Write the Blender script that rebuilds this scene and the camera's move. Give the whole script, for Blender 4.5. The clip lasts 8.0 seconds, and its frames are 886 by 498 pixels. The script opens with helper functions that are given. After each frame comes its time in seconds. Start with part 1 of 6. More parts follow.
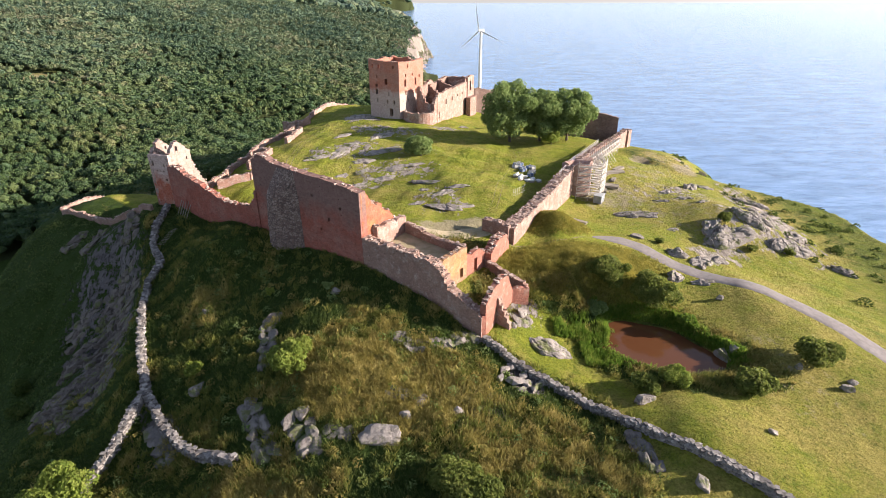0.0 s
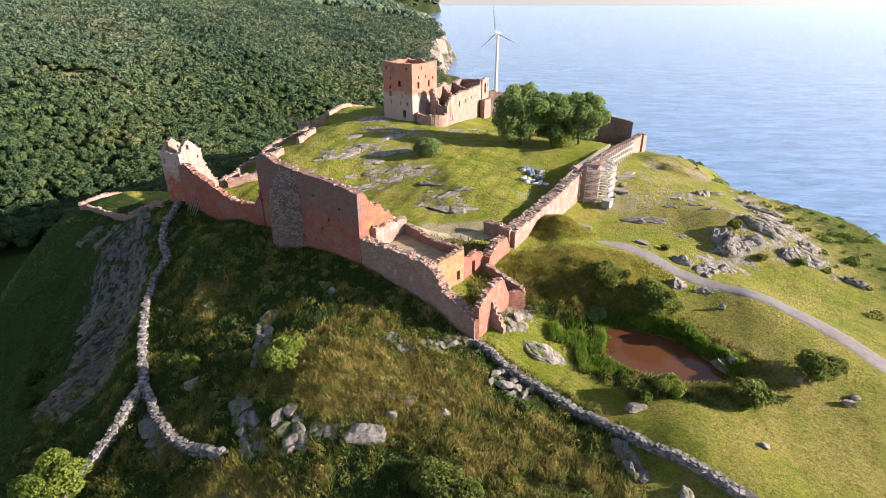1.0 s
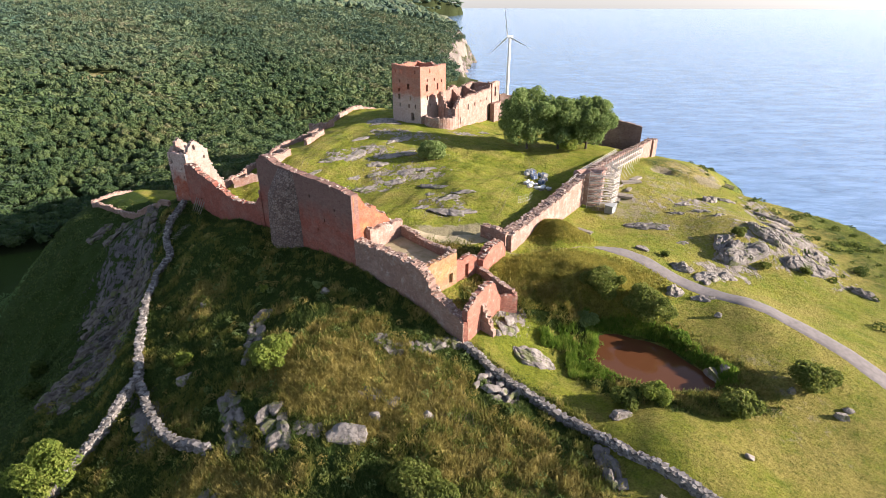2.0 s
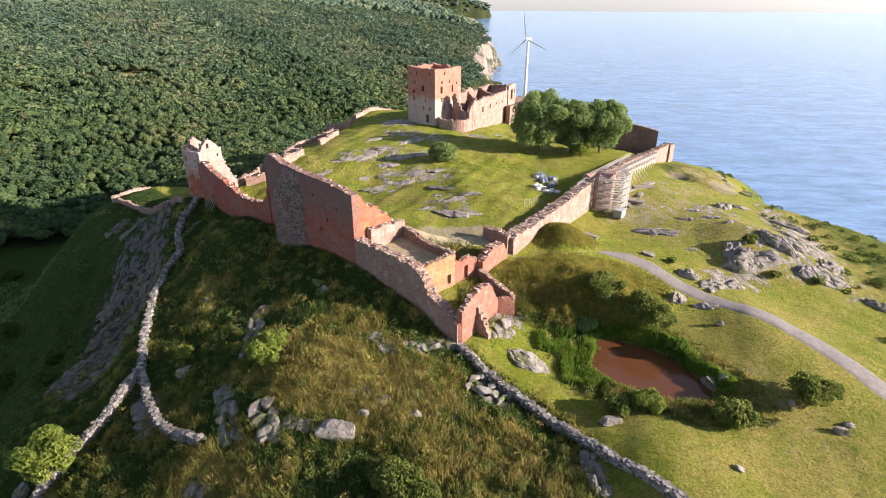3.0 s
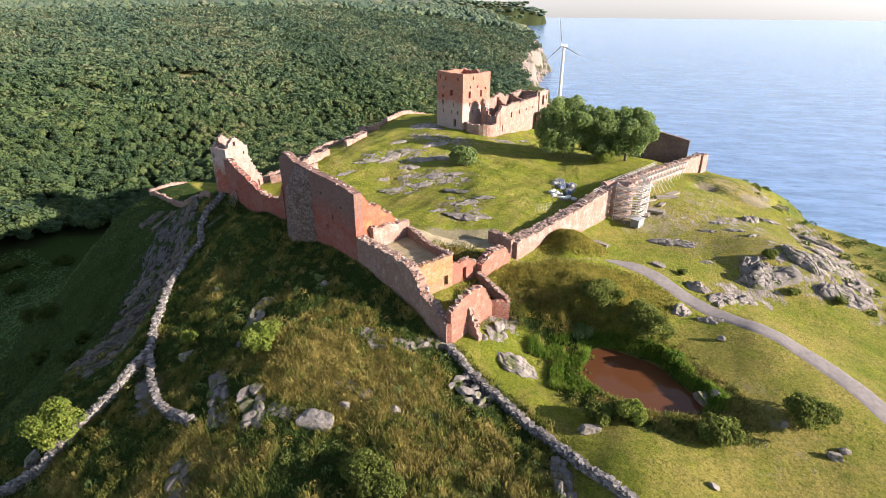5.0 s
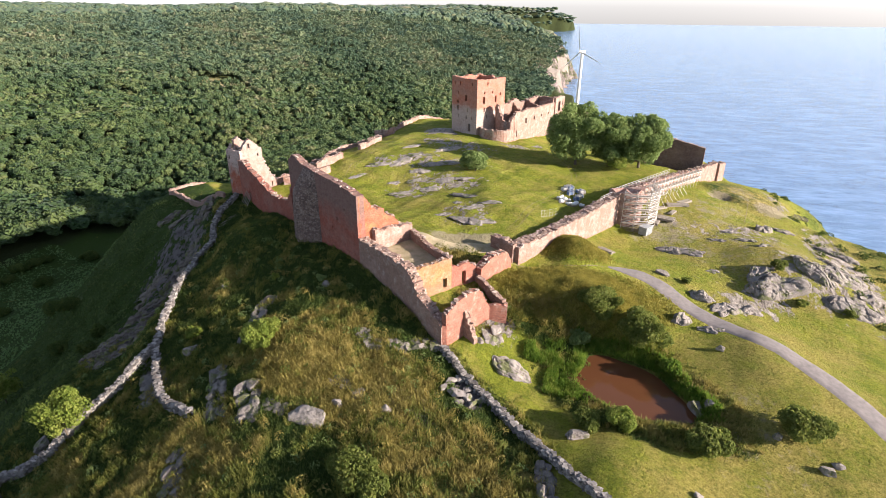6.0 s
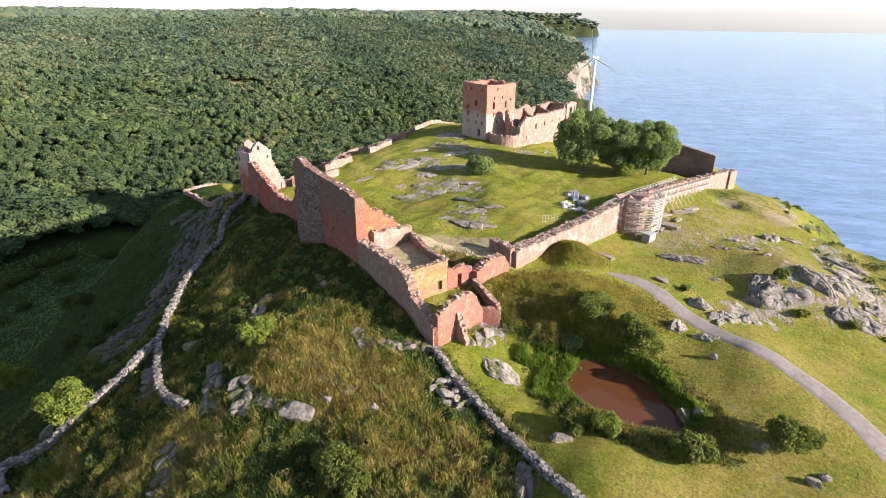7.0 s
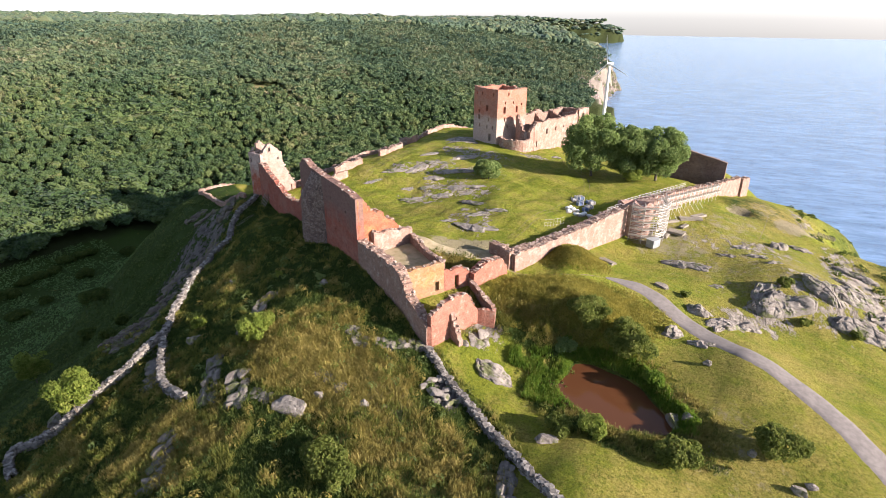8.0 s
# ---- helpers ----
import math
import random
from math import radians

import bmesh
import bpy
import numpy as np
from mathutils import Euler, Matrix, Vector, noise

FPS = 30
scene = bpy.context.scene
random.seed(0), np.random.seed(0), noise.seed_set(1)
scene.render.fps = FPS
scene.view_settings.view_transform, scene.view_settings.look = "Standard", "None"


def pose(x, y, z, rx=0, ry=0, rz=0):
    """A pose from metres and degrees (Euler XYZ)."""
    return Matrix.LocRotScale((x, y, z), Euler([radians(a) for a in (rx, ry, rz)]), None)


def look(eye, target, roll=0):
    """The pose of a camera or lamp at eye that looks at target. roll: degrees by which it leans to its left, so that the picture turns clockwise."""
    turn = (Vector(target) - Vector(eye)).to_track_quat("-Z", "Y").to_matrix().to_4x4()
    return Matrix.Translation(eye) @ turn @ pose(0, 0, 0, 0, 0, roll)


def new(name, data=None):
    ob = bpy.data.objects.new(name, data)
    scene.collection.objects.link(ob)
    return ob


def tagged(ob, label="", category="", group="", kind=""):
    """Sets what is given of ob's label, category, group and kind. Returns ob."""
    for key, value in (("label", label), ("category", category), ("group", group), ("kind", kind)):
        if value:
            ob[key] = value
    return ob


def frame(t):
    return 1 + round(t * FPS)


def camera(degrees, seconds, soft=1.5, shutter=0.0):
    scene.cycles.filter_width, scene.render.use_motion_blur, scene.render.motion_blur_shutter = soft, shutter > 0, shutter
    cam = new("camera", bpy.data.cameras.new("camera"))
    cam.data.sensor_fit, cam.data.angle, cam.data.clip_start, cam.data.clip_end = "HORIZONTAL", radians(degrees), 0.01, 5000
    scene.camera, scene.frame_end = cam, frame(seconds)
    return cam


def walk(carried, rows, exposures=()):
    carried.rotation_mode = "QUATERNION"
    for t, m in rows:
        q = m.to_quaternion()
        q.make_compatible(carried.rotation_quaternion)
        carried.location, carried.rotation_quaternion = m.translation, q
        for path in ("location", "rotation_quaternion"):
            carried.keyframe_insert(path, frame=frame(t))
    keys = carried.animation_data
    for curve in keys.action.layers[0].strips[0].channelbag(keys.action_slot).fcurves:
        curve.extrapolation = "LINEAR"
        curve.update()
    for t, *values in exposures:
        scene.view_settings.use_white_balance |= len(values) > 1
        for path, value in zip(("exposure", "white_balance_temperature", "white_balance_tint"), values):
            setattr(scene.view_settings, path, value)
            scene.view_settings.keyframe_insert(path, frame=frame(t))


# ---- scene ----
cam = camera(78.1, 8.0, soft=0.8)
PATH = [
    (0, (0.032, -0.009, 60.032), (0.035, 1.794, 59.166), -0.1),
    (0.5, (2.596, -0.034, 60.107), (2.557, 1.77, 59.245), -0.1),
    (1, (4.954, -0.035, 60.175), (4.875, 1.769, 59.315), -0.0),
    (1.5, (7.488, -0.065, 60.34), (7.377, 1.739, 59.484), 0.0),
    (3, (15.047, -0.051, 60.414), (14.811, 1.746, 59.569), 0.1),
    (3.5, (17.318, 0.025, 60.311), (17.034, 1.817, 59.469), 0.1),
    (4, (19.893, 0.165, 60.185), (19.546, 1.947, 59.347), 0.2),
    (4.5, (22.302, 0.136, 60.178), (21.929, 1.915, 59.345), 0.2),
    (6, (29.848, 0.187, 60.409), (29.356, 1.947, 59.597), 0.3),
    (6.5, (32.304, 0.209, 60.545), (31.776, 1.964, 59.743), 0.3),
    (7, (34.935, 0.213, 60.626), (34.371, 1.959, 59.829), 0.4),
    (7.5, (37.346, 0.237, 60.673), (36.747, 1.974, 59.884), 0.4),
    (8, (40.026, 0.247, 60.67), (39.388, 1.974, 59.888), 0.5),
]
walk(cam, [(t, look(eye, target, roll)) for t, eye, target, roll in PATH],
     [(0.0, 1.66, 6180.0, 17.0), (8.0, 1.66, 6180.0, 17.0)])

# ---- sky, sun ----
SUN_AZ, SUN_EL = 90.0, 17.2      # degrees from +y towards +x, and above the horizon
world = bpy.data.worlds.new("daylight")
scene.world = world
world.use_nodes = True
_wn = world.node_tree.nodes
_sky = _wn.new("ShaderNodeTexSky")
_sky.sky_type = 'NISHITA'
_sky.sun_disc = False
_sky.sun_elevation = radians(SUN_EL)
_sky.sun_rotation = radians(SUN_AZ)
_sky.air_density, _sky.dust_density, _sky.ozone_density = 1.0, 0.5, 1.2
_wn["Background"].inputs["Strength"].default_value = 0.083
_grey = _wn.new("ShaderNodeRGBToBW")             # a hazy summer sky, paler than the clear one
_pale = _wn.new("ShaderNodeMix")
_pale.data_type = 'RGBA'
_pale.inputs[0].default_value = 0.55
_cool = _wn.new("ShaderNodeMix")
_cool.data_type, _cool.blend_type = 'RGBA', 'MULTIPLY'
_cool.inputs[0].default_value = 1.0
_cool.inputs[7].default_value = (0.92, 1.0, 1.14, 1)
world.node_tree.links.new(_sky.outputs[0], _grey.inputs[0])
world.node_tree.links.new(_sky.outputs[0], _pale.inputs[6])
world.node_tree.links.new(_grey.outputs[0], _cool.inputs[6])
world.node_tree.links.new(_cool.outputs[2], _pale.inputs[7])
world.node_tree.links.new(_pale.outputs[2], _wn["Background"].inputs["Color"])
_sd = bpy.data.lights.new("sun", 'SUN')
_sd.energy, _sd.angle, _sd.color = 5.0, radians(0.6), (1.0, 0.86, 0.69)
sun = new("sun", _sd)
_v = Vector((math.sin(radians(SUN_AZ)) * math.cos(radians(SUN_EL)), math.cos(radians(SUN_AZ)) * math.cos(radians(SUN_EL)), math.sin(radians(SUN_EL))))
sun.matrix_world = look(_v * 400, (0, 0, 0))


# ---- materials ----
class Mat:
    """A node material written in a few lines."""

    def __init__(self, name, rough=0.9, metal=0.0, spec=0.3):
        self.m = bpy.data.materials.new(name)
        self.m.use_nodes = True
        self.t = self.m.node_tree
        self.b = self.t.nodes["Principled BSDF"]
        self.b.inputs["Roughness"].default_value = rough
        self.b.inputs["Metallic"].default_value = metal
        self.b.inputs["Specular IOR Level"].default_value = spec
        self.pos = self.t.nodes.new("ShaderNodeNewGeometry").outputs["Position"]

    def node(self, kind, **kw):
        n = self.t.nodes.new(kind)
        if "feature" in kw:
            n.feature = kw["feature"]
        if "operation" in kw:
            n.operation = kw["operation"]
        if "blend_type" in kw:
            n.data_type, n.blend_type = 'RGBA', kw["blend_type"]
        return n

    def put(self, a, b):
        if isinstance(a, (int, float, tuple)):
            b.default_value = a
        else:
            self.t.links.new(a, b)

    def squash(self, sx, sy, sz, rz=0.0):
        n = self.node("ShaderNodeMapping")
        n.inputs["Scale"].default_value = (sx, sy, sz)
        n.inputs["Rotation"].default_value = (0, 0, radians(rz))
        self.put(self.pos, n.inputs["Vector"])
        return n.outputs[0]

    def noise(self, size, detail=4.0, rough=0.6, vec=None, warp=0.0):
        n = self.node("ShaderNodeTexNoise")
        n.inputs["Scale"].default_value = 1.0 / size
        n.inputs["Detail"].default_value = detail
        n.inputs["Roughness"].default_value = rough
        n.inputs["Distortion"].default_value = warp
        self.put(vec or self.pos, n.inputs["Vector"])
        return n.outputs["Fac"]

    def cells(self, size, feature='F1', out="Distance", vec=None):
        n = self.node("ShaderNodeTexVoronoi", feature=feature)
        n.inputs["Scale"].default_value = 1.0 / size
        self.put(vec or self.pos, n.inputs["Vector"])
        return n.outputs[out]

    def ramp(self, fac, *stops):
        n = self.node("ShaderNodeValToRGB")
        e = n.color_ramp.elements
        while len(e) < len(stops):
            e.new(0.5)
        for el, (p, c) in zip(e, stops):
            el.position = p
            el.color = (c, c, c, 1) if isinstance(c, (int, float)) else (*c, 1)
        self.put(fac, n.inputs["Fac"])
        return n.outputs["Color"]

    def mix(self, fac, a, b, how='MIX'):
        n = self.node("ShaderNodeMix", blend_type=how)
        for v, s in ((fac, n.inputs[0]), (a, n.inputs[6]), (b, n.inputs[7])):
            if isinstance(v, tuple):
                v = (*v, 1)[:4]
            self.put(v, s)
        return n.outputs[2]

    def maths(self, op, a, b=0.0):
        n = self.node("ShaderNodeMath", operation=op)
        self.put(a, n.inputs[0])
        self.put(b, n.inputs[1])
        return n.outputs[0]

    def height(self):
        n = self.node("ShaderNodeSeparateXYZ")
        self.put(self.pos, n.inputs[0])
        return n.outputs["Z"]

    def bump(self, fac, depth, prev=None):
        n = self.node("ShaderNodeBump")
        n.inputs["Distance"].default_value = depth
        n.inputs["Strength"].default_value = 1.0
        self.put(fac, n.inputs["Height"])
        if prev is not None:
            self.put(prev, n.inputs["Normal"])
        return n.outputs[0]

    def island(self):
        return self.node("ShaderNodeNewGeometry").outputs["Random Per Island"]

    def done(self, colour, normal=None, rough=None):
        if isinstance(colour, tuple):
            colour = (*colour, 1)[:4]
        self.put(colour, self.b.inputs["Base Color"])
        if normal is not None:
            self.put(normal, self.b.inputs["Normal"])
        if rough is not None:
            self.put(rough, self.b.inputs["Roughness"])
        return self.m


def grass_mat():
    """Turf, rough meadow, bare earth, rock and forest floor; where each lies is kept in the ground's attributes."""
    m = Mat("grass", 0.95, spec=0.1)

    def kept(name):
        n = m.node("ShaderNodeAttribute")
        n.attribute_name = name
        return n.outputs["Fac"]

    fine = m.noise(0.5, 7, 0.82)
    mid = m.noise(5.0, 6, 0.7, warp=0.8)
    big = m.noise(34.0, 4, 0.6)
    green = m.mix(m.ramp(mid, (0.35, 0.0), (0.65, 1.0)), (0.140, 0.180, 0.018), (0.250, 0.268, 0.031))
    straw = m.mix(m.ramp(fine, (0.35, 0.0), (0.7, 1.0)), (0.27, 0.222, 0.050), (0.41, 0.325, 0.115))
    # rough-meadow green, darkened to paint in the shade on these slopes
    dark = m.mix(fine, (0.018, 0.042, 0.008), (0.050, 0.082, 0.015))
    turf = m.mix(m.ramp(m.maths('ADD', m.noise(11.0, 8, 0.8), m.maths('MULTIPLY', kept("straw"), 0.16)), (0.46, 0.0), (0.64, 0.75)), green, straw)
    turf = m.mix(m.ramp(m.noise(1.4, 7, 0.8), (0.52, 0.0), (0.72, 0.5)), turf, (0.085, 0.115, 0.018))
    dry = m.maths('ADD', m.noise(4.2, 6, 0.74, warp=1.0), m.maths('MULTIPLY', m.maths('SUBTRACT', kept("straw"), 0.35), 0.45))
    wild = m.mix(m.ramp(dry, (0.46, 0.0), (0.66, 1.0)), dark, straw)
    edge = m.maths('MULTIPLY', m.maths('SUBTRACT', mid, 0.5), 0.9)
    col = m.mix(m.ramp(m.maths('ADD', kept("wild"), edge), (0.35, 0.0), (0.65, 1.0)), turf, wild)
    col = m.mix(m.ramp(fine, (0.34, 0.65), (0.52, 0.0)), col, (0.045, 0.06, 0.012))
    col = m.mix(m.ramp(m.noise(0.22, 5, 0.85), (0.34, 0.5), (0.47, 0.0)), col, (0.06, 0.072, 0.016))
    bare = m.ramp(m.maths('ADD', m.maths('MULTIPLY', kept("bare"), 0.5), m.noise(2.6, 6, 0.78)), (0.66, 0.0), (0.80, 0.8))
    col = m.mix(bare, col, (0.28, 0.24, 0.17))
    n = m.noise(3.0, 8, 0.72)
    stone = m.mix(m.ramp(n, (0.35, 0.0), (0.65, 1.0)), (0.19, 0.17, 0.15), (0.42, 0.375, 0.325))
    # on the rough slopes the rock is painted darker, for the shade there
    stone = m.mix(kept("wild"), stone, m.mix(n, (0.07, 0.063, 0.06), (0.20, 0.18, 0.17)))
    crack = m.ramp(m.noise(1.3, 6, 0.7, vec=m.squash(1, 0.2, 1.0, 28), warp=0.6), (0.36, 0.4), (0.48, 1.0))
    stone = m.mix(1.0, stone, crack, 'MULTIPLY')
    rock = m.ramp(m.maths('ADD', kept("rock"), m.maths('MULTIPLY', m.maths('SUBTRACT', m.noise(2.2, 7, 0.75, vec=m.squash(1, 0.6, 1, 20)), 0.5), 2.2)), (0.48, 0.0), (0.56, 1.0))
    col = m.mix(rock, col, stone)
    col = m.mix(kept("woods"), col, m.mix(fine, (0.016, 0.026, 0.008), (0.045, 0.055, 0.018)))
    col = m.mix(kept("cliff"), col, m.mix(m.noise(6.0, 8, 0.75, vec=m.squash(1, 1, 0.35)), (0.09, 0.085, 0.06), (0.34, 0.29, 0.26)))
    deep = m.mix(rock, m.noise(1.6, 6, 0.72), crack)
    lumps = m.bump(m.noise(0.8, 5, 0.7), 0.34, m.bump(m.noise(3.5, 4, 0.6), 0.4))
    return m.done(col, m.bump(deep, 0.5, m.bump(fine, 0.24, lumps)))


def rock_mat(name, a, b):
    m = Mat(name, 0.9, spec=0.25)
    n = m.noise(2.5, 7, 0.7)
    lich = m.ramp(m.noise(0.9, 5, 0.7), (0.55, 0.0), (0.7, 0.45))
    col = m.mix(m.ramp(n, (0.35, 0.0), (0.65, 1.0)), a, b)
    col = m.mix(lich, col, tuple(c * 1.12 for c in b))
    crack = m.ramp(m.noise(1.1, 6, 0.7, vec=m.squash(1, 0.22, 1.6, 28), warp=0.5), (0.36, 0.62), (0.47, 1.0))
    col = m.mix(1.0, col, crack, 'MULTIPLY')
    moss = m.ramp(m.noise(2.6, 6, 0.7), (0.52, 0.0), (0.60, 0.85))
    col = m.mix(moss, col, (0.10, 0.115, 0.035))
    grain = m.noise(0.5, 6, 0.75, vec=m.squash(1, 0.35, 1.2, 28))
    return m.done(col, m.bump(crack, 0.18, m.bump(grain, 0.16, m.bump(n, 0.4))))


def masonry_mat(name, bricks, plaster, cover, stone=0.45, lo=None, hi=None, upper=False, dark_joint=0.0, grey=0.45):
    """Old brick and fieldstone with remains of lime; cover: how much lime; lo, hi: heights between which it ends."""
    m = Mat(name, 0.92, spec=0.15)
    patch = m.noise(3.2, 6, 0.68, warp=0.4)
    fine = m.noise(0.35, 4, 0.7)
    course = m.noise(0.5, 3, 0.6, vec=m.squash(0.35, 0.35, 3.4))
    brick = m.mix(m.ramp(fine, (0.3, 0.0), (0.7, 1.0)), bricks[0], bricks[1])
    brick = m.mix(m.ramp(patch, (0.5, 0.0), (0.7, 0.7)), brick, bricks[2])
    # weathered grey-brown bands in the brick
    brick = m.mix(m.ramp(m.noise(5.0, 5, 0.6, vec=m.squash(0.5, 0.5, 1.3)), (0.44, 0.0), (0.60, grey)), brick, (0.27, 0.185, 0.15))
    joint = m.ramp(m.cells(stone, 'DISTANCE_TO_EDGE'), (0.0, 1.0), (0.11, 0.0))
    lime = m.mix(fine, plaster, tuple(c * 0.72 for c in plaster))
    fac = m.ramp(m.noise(1.9, 7, 0.72), (0.62 - cover * 0.35, 0.0), (0.72 - cover * 0.3, 1.0))
    if lo is not None:
        r = m.node("ShaderNodeMapRange")
        r.inputs[1].default_value, r.inputs[2].default_value = lo, hi
        r.inputs[3].default_value, r.inputs[4].default_value = (0.0, 1.0) if upper else (1.0, 0.0)
        m.put(m.maths('ADD', m.height(), m.maths('MULTIPLY', m.maths('SUBTRACT', patch, 0.5), 9.0)), r.inputs[0])
        fac = m.mix(r.outputs[0], m.mix(0.75, fac, (0.0, 0.0, 0.0)), (0.88, 0.88, 0.88))
    col = m.mix(m.ramp(joint, (0.0, 0.0), (1.0, 0.16)), brick, lime)
    col = m.mix(fac, col, lime)
    tone = m.node("ShaderNodeSeparateColor")
    m.put(m.cells(stone, 'F1', "Color"), tone.inputs[0])
    col = m.mix(1.0, col, m.ramp(tone.outputs[0], (0.0, 0.86), (1.0, 1.10)), 'MULTIPLY')
    if dark_joint:
        col = m.mix(m.maths('MULTIPLY', joint, dark_joint), col, tuple(c * 0.22 for c in bricks[0]))
    col = m.mix(m.ramp(course, (0.52, 0.0), (0.72, 0.4)), col, tuple(c * 0.45 for c in bricks[0]))
    holes = m.ramp(m.cells(1.15, vec=m.squash(1, 1, 1.0)), (0.05, 0.25), (0.10, 1.0))
    col = m.mix(1.0, col, holes, 'MULTIPLY')
    return m.done(col, m.bump(joint, -0.03, m.bump(fine, 0.10, m.bump(patch, 0.25))))


def cobble_mat():
    """Fieldstones of many tones set in deep dark joints."""
    m = Mat("cobble_face", 0.92, spec=0.15)
    tone = m.node("ShaderNodeSeparateColor")
    m.put(m.cells(0.46, 'F1', "Color"), tone.inputs[0])
    stone = m.ramp(tone.outputs[0], (0.0, (0.15, 0.10, 0.085)), (0.5, (0.24, 0.175, 0.15)), (1.0, (0.34, 0.27, 0.235)))
    stone = m.mix(m.ramp(m.noise(0.2, 4, 0.7), (0.4, 0.0), (0.75, 0.4)), stone, (0.15, 0.105, 0.09))
    face = m.ramp(m.cells(0.46, 'DISTANCE_TO_EDGE'), (0.02, 0.0), (0.10, 1.0))
    return m.done(m.mix(face, (0.085, 0.066, 0.058), stone), m.bump(face, 0.12))


def stone_mat(name, a, b, light):
    """Loose stones, one tone for each."""
    m = Mat(name, 0.92, spec=0.15)
    r = m.island()
    col = m.ramp(r, (0.0, a), (0.55, b), (1.0, light))
    col = m.mix(m.ramp(m.noise(0.25, 5, 0.7), (0.4, 0.0), (0.75, 0.5)), col, tuple(c * 0.4 for c in a))
    return m.done(col, m.bump(m.noise(0.15, 4, 0.7), 0.05))


def thin(m, colour, share):
    """Leaves and blades let part of the light through."""
    tr = m.node("ShaderNodeBsdfTranslucent")
    m.put(colour, tr.inputs["Color"])
    mx = m.node("ShaderNodeMixShader")
    mx.inputs[0].default_value = share
    m.t.links.new(m.b.outputs[0], mx.inputs[1])
    m.t.links.new(tr.outputs[0], mx.inputs[2])
    m.t.links.new(mx.outputs[0], m.t.nodes["Material Output"].inputs["Surface"])


def leaf_mat(name, a, b, c, clump=3.0, speckle=0.5, share=0.52):
    m = Mat(name, 0.7, spec=0.2)
    k = m.maths('ADD', m.maths('MULTIPLY', m.island(), speckle), m.maths('MULTIPLY', m.ramp(m.noise(clump, 4, 0.65), (0.32, 0.0), (0.68, 1.0)), 1.0 - speckle))
    col = m.ramp(k, (0.08, a), (0.5, b), (0.92, c))
    thin(m, col, share)
    return m.done(col)


def canopy_mat(name, vale, far_haze, sheen):
    """Crowns of mixed woods: each tree keeps a tone of its own, and stands of trees differ. Distant crowns turn paler
    and bluer: haze put into the colour.
    """
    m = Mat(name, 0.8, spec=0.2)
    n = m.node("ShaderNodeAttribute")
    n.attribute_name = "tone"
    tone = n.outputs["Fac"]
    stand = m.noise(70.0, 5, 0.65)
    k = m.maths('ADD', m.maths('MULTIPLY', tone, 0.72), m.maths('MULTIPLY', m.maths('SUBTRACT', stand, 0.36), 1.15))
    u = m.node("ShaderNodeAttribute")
    u.attribute_name = "far_haze"
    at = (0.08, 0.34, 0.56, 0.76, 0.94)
    a = m.mix(u.outputs["Fac"], m.ramp(k, *zip(at, vale)), m.ramp(k, *zip(at, far_haze)))
    col = m.mix(m.ramp(m.island(), (0.0, 0.0), (1.0, 0.25)), a, m.mix(u.outputs["Fac"], vale[3], far_haze[3]))
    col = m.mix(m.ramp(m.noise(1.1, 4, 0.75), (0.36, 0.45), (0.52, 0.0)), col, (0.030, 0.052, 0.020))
    # bluish sheen whitens crowns seen at a grazing angle, in place of haze
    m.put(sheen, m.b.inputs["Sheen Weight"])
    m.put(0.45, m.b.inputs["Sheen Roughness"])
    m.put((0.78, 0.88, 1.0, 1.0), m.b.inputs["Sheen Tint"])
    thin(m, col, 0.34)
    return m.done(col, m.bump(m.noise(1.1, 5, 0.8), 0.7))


def plain_mat(name, a, b, size=0.4, rough=0.7, metal=0.0, depth=0.02):
    m = Mat(name, rough, metal)
    n = m.noise(size, 5, 0.65)
    return m.done(m.mix(m.ramp(n, (0.3, 0.0), (0.7, 1.0)), a, b), m.bump(n, depth))


def water_mat(name, base, rough, waves, depth, streaks=0.0):
    m = Mat(name, rough, spec=0.5)
    m.put(1.33, m.b.inputs["IOR"])
    col = m.mix(m.noise(waves * 20, 4, 0.6), base, tuple(c * 0.75 for c in base))
    v = m.squash(0.4, 1.0, 1.0, -24)
    swell = m.noise(waves, 6, 0.7, vec=v)
    # glints as pale streaks and shaded wave troughs, both put into the colour
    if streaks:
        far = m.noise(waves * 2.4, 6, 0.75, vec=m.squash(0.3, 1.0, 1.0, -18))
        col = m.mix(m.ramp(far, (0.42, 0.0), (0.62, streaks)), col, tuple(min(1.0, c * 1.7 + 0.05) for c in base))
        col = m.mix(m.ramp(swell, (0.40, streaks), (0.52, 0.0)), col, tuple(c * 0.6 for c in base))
    n = m.bump(m.noise(waves * 0.22, 4, 0.7, vec=v), depth * 0.25, m.bump(swell, depth))
    return m.done(col, n)


GRASS = grass_mat()
ROCK = rock_mat("granite", (0.165, 0.148, 0.135), (0.295, 0.265, 0.238))
# granite again, darkened in colour because its visible sides lie in shade
SHADED_GRANITE = rock_mat("shaded_granite", (0.105, 0.094, 0.088), (0.205, 0.183, 0.166))
# darker still: shade of the western slope put into the rock colour
CRAG = rock_mat("shaded_crag_rock", (0.082, 0.068, 0.058), (0.172, 0.146, 0.124))
def cliff_mat():
    m = Mat("cliff_rock", 0.95, spec=0.15)
    n = m.noise(5.0, 8, 0.78, vec=m.squash(1, 1, 0.25))
    col = m.ramp(n, (0.38, (0.075, 0.068, 0.066)), (0.50, (0.21, 0.178, 0.165)), (0.64, (0.38, 0.31, 0.285)))
    col = m.mix(m.ramp(m.noise(16.0, 5, 0.65), (0.46, 0.0), (0.56, 0.9)), col, (0.07, 0.085, 0.03))
    return m.done(col, m.bump(n, 3.0))


